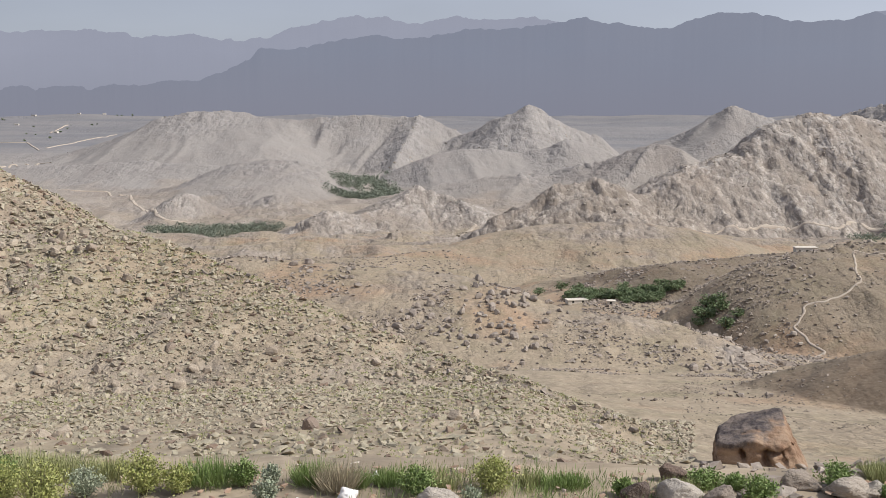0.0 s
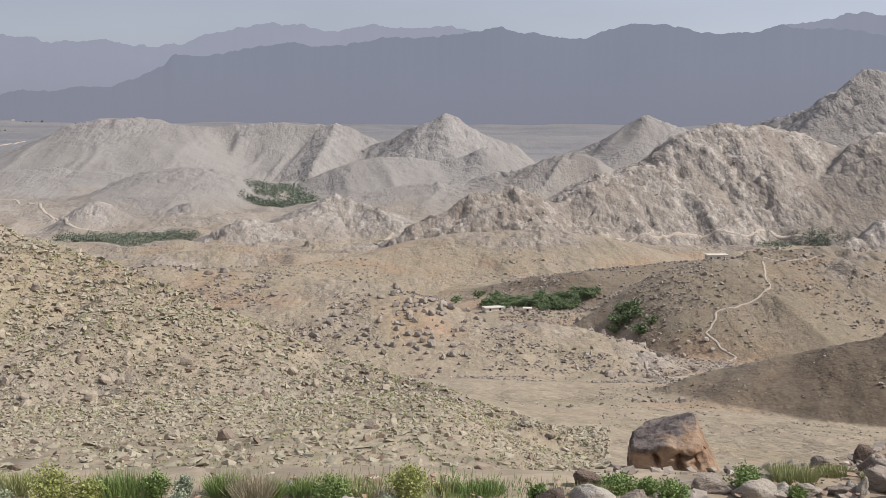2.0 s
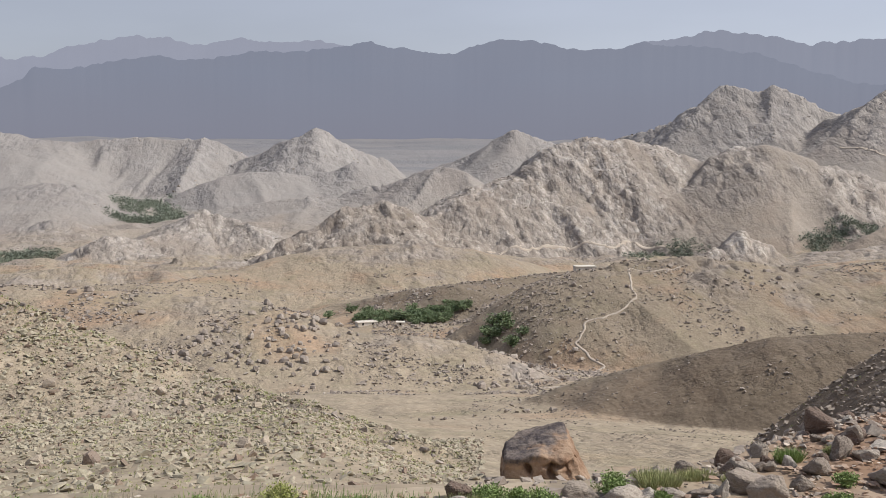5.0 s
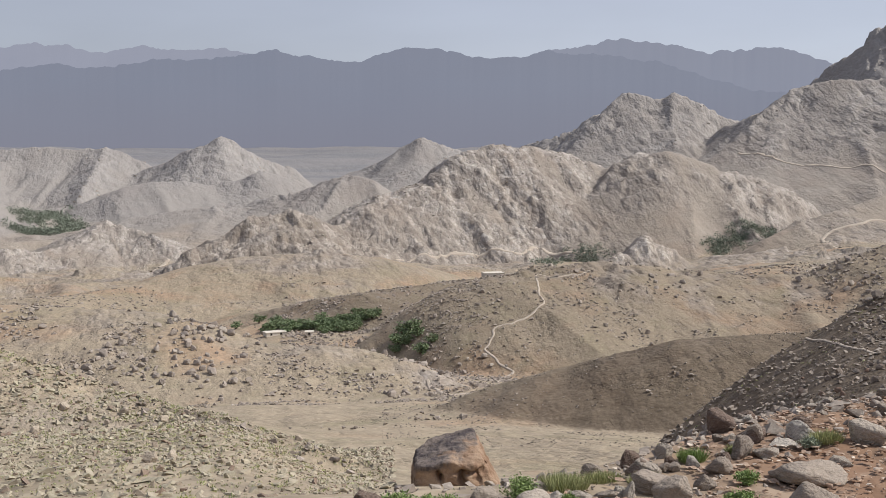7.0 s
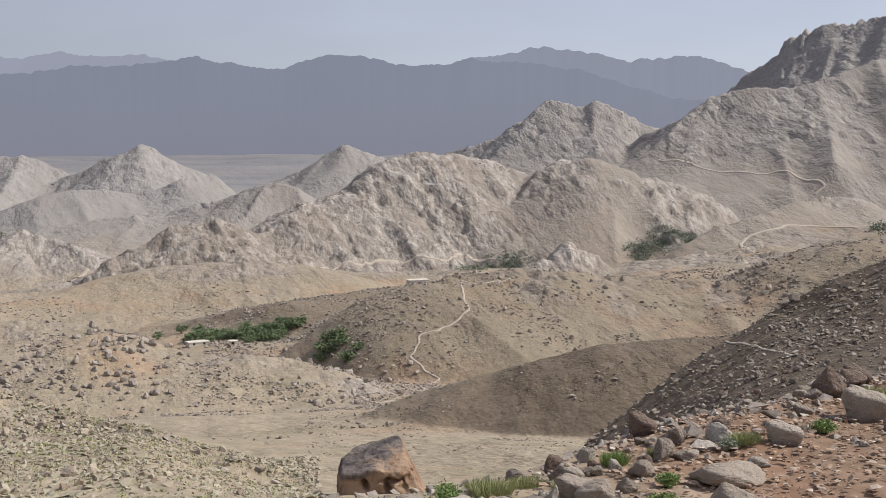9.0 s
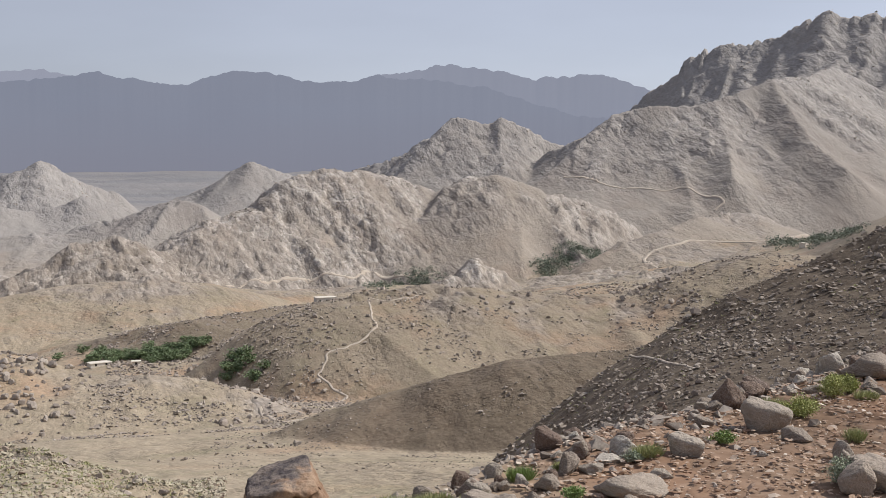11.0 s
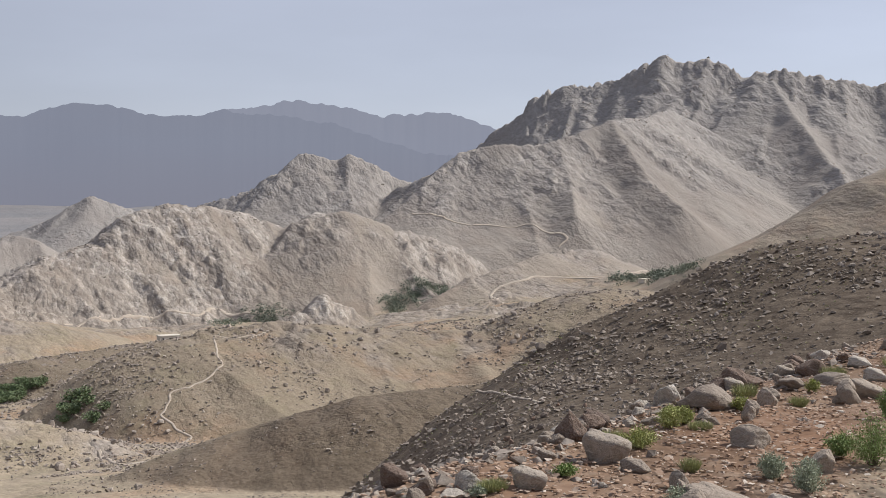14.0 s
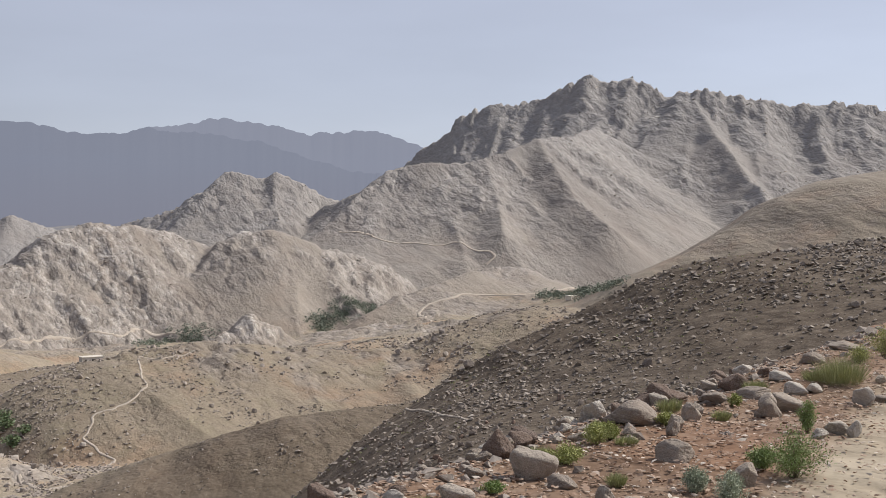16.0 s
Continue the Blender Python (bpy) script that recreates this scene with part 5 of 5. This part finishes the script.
# ---- orchards and willows in the valleys ----
def tree(name, seed, height, width, label):
    rng = np.random.default_rng(seed)
    root = tagged(new(name), label, "tree")
    n = 9
    a = rng.uniform(0, 2 * np.pi, n)
    tips = np.stack([np.cos(a) * width * rng.uniform(0.15, 0.4, n), np.sin(a) * width * rng.uniform(0.15, 0.4, n), height * rng.uniform(0.5, 0.9, n)], -1)
    part("trunk", stems_mesh("trunk", tips, height * 0.02, BARK), root, "brown branching trunk")
    m = 30
    b = rng.normal(size=(m, 3))
    b = b / np.linalg.norm(b, axis=1)[:, None] * rng.uniform(0.3, 1, (m, 1)) ** 0.5
    hubs = b * [width * 0.42, width * 0.42, height * 0.34] + [0, 0, height * 0.6]
    spots = (hubs[:, None] + rng.normal(0, width * 0.075, (m, 12, 3))).reshape(-1, 3)
    co, fa = leaves_mesh(rng, spots, rng.normal(size=(len(spots), 3)), width * 0.14, width * 0.10, ORCHARD_LEAF)
    part("crown", mesh_from("crown", co, fa, ORCHARD_LEAF, False), root, "dense dark green crown")
    return root


TREES = [tree("orchard_tree", 500 + k, 4.2 + 0.7 * k, 4.4 + 0.5 * k, "dark green fruit tree in an irrigated orchard") for k in range(4)]
USED = set()


def grove(group, count, spots):
    """Trees spread over a patch of the valley floor given by some of its points."""
    rng = np.random.default_rng(len(spots) * 7 + count)
    spots = np.array(spots, float)
    for k in range(int(count * (1.0 if count > 80 else 0.95))):
        i, j = rng.integers(0, len(spots), 2)
        f = rng.uniform(0, 0.6) if np.hypot(*(spots[i] - spots[j])) < 120 else rng.uniform(0, 0.12)
        x, y = spots[i] * (1 - f) + spots[j] * f + rng.normal(0, 0.006 * np.hypot(*spots[i]), 2)
        big = rng.uniform(0.6, 1.0) * (1.0 if np.hypot(x, y) < 700 else 1.3)
        big *= 1.2 if group.startswith("willows") else 1.0 if count > 80 else 1.25
        m = pose(x, y, ground_z(x, y) - 0.2, 0, 0, rng.uniform(0, 360)) @ Matrix.Diagonal((big * 1.1, big * 1.1, big * 0.72, 1))
        source = TREES[k % 4]
        if source not in USED:
            USED.add(source)
            source.matrix_world = m
            tagged(source, group=group)
            continue
        ob = copy_thing(source, m)
        ob.matrix_basis = m
        tagged(ob, group=group)


# leaf colour for far trees, greyed to paint in the haze of distance
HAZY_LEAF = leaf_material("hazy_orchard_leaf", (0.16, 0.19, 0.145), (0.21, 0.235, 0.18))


def far_orchard(name, count, spots, label):
    """Many far crowns grown together, in one mesh: clumps of leaves on short trunks' heads."""
    rng = np.random.default_rng(count)
    spots = np.array(spots, float)
    pick = rng.integers(0, len(spots) - 1, count)
    f = rng.uniform(0, 1, (count, 1))
    at = spots[pick] * (1 - f) + spots[pick + 1] * f
    ok = np.hypot(*(spots[pick] - spots[pick + 1]).T) < 160
    at = at[ok] + rng.normal(0, 0.0065, (ok.sum(), 2)) * np.hypot(*at[ok].T)[:, None]
    tall = rng.uniform(2.6, 5.6, len(at)) * np.hypot(*at.T) / 1000
    hub = np.stack([at[:, 0], at[:, 1], land(at[:, 0], at[:, 1])[0] + 0.5 * tall], -1)
    leaves = hub[:, None] + rng.normal(0, 1, (len(at), 34, 3)) * tall[:, None, None] * [0.36, 0.36, 0.26]
    size = np.repeat(tall, 34) * 0.29
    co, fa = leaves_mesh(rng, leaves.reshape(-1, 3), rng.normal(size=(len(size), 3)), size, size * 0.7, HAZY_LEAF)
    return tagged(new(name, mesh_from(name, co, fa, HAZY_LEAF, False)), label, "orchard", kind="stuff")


grove("garden beside the walled plot", 90, [(49, 456), (56, 457), (63, 462), (71, 454), (80, 450), (88, 447), (80, 440), (71, 436), (42, 476), (92, 447)])
grove("willows by the stream", 14, [(80, 366), (83, 366), (86, 358), (88, 352), (85, 362)])
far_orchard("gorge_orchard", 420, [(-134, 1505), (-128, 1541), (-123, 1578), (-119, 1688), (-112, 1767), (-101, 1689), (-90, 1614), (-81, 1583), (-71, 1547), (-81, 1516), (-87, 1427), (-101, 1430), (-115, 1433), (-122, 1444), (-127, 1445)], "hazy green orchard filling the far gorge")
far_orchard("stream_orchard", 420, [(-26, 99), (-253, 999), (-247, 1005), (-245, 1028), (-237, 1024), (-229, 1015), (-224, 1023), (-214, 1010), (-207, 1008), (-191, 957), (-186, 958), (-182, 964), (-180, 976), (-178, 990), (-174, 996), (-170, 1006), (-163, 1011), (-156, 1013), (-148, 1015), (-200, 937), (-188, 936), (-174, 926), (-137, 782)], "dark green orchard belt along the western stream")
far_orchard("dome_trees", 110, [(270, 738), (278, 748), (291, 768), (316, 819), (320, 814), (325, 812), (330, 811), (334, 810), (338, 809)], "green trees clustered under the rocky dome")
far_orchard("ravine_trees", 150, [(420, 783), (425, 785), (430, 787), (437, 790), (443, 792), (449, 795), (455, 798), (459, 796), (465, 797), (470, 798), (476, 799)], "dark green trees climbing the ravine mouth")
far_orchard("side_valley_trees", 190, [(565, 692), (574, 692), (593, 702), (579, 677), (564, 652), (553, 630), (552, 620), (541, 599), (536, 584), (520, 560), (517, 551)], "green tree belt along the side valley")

# ---- flat-roofed mud houses beside the orchard ----
def box_mesh(name, w, d, h, material, bevel=0.06):
    bm = bmesh.new()
    bmesh.ops.create_cube(bm, size=1, matrix=Matrix.Translation((0, 0, h / 2)) @ Matrix.Diagonal((w, d, h, 1)))
    bmesh.ops.bevel(bm, geom=bm.edges, offset=bevel, segments=2, affect="EDGES")
    me = bpy.data.meshes.new(name)
    bm.to_mesh(me)
    bm.free()
    me.materials.append(material)
    return me


def mud_house(x, y, w, d, h, turn, label):
    root = tagged(new("mud_house"), label, "house", group="houses in the valley")
    root.matrix_world = pose(x, y, ground_z(x, y) - 0.3, 0, 0, turn)
    part("wall", box_mesh("wall", w, d, h, MUD_WALL), root)
    roof = part("roof", box_mesh("roof", w + 0.5, d + 0.5, 0.35, MUD_WALL), root, "flat mud roof with overhanging edge")
    roof.location = (0, 0, h)
    for k in range(max(1, int(w / 3))):
        o = part("window", box_mesh("window", 0.8, 0.1, 0.9, WINDOW_DARK, 0.02), root, "small dark window opening")
        o.location = (-w / 2 + (k + 0.5) * w / max(1, int(w / 3)), -d / 2 - 0.02, h * 0.42)
    return root


mud_house(52.3, 446.0, 8, 4, 1.5, 12, "pale mud-walled house with flat roof near the trees")
mud_house(64.5, 437.0, 3, 3, 1.5, -8, "pale mud-walled house with flat roof near the trees")
mud_house(221.9, 634.0, 9, 5, 3, 10, "pale mud-walled house with flat roof near the trees")
mud_house(169.2, 534.5, 10, 5, 3, 0, "pale mud-walled house with flat roof near the trees")
mud_house(541.8, 626.0, 7, 5, 3, 20, "pale mud-walled house with flat roof near the trees")
grove("trees on the far plain", 20, [(-1496, 4023), (-1262, 3629), (-1165, 3548), (-1196, 3298), (-1139, 3689), (-1217, 4284), (-1180, 4340), (-1051, 2819), (-984, 2906)])
mud_house(-1485, 4216, 19, 8, 5, -17, "pale mud-walled farmhouse far off on the plain")
mud_house(-1333, 4255, 12, 8, 5, -11, "pale mud-walled farmhouse far off on the plain")
mud_house(-1255, 4307, 12, 8, 5, 12, "pale mud-walled farmhouse far off on the plain")
mud_house(-1224, 4527, 20, 8, 5, 3, "pale mud-walled farmhouse far off on the plain")
mud_house(-1122, 3365, 10, 8, 5, -17, "pale mud-walled farmhouse far off on the plain")
mud_house(-1357, 3696, 13, 8, 5, -3, "pale mud-walled farmhouse far off on the plain")
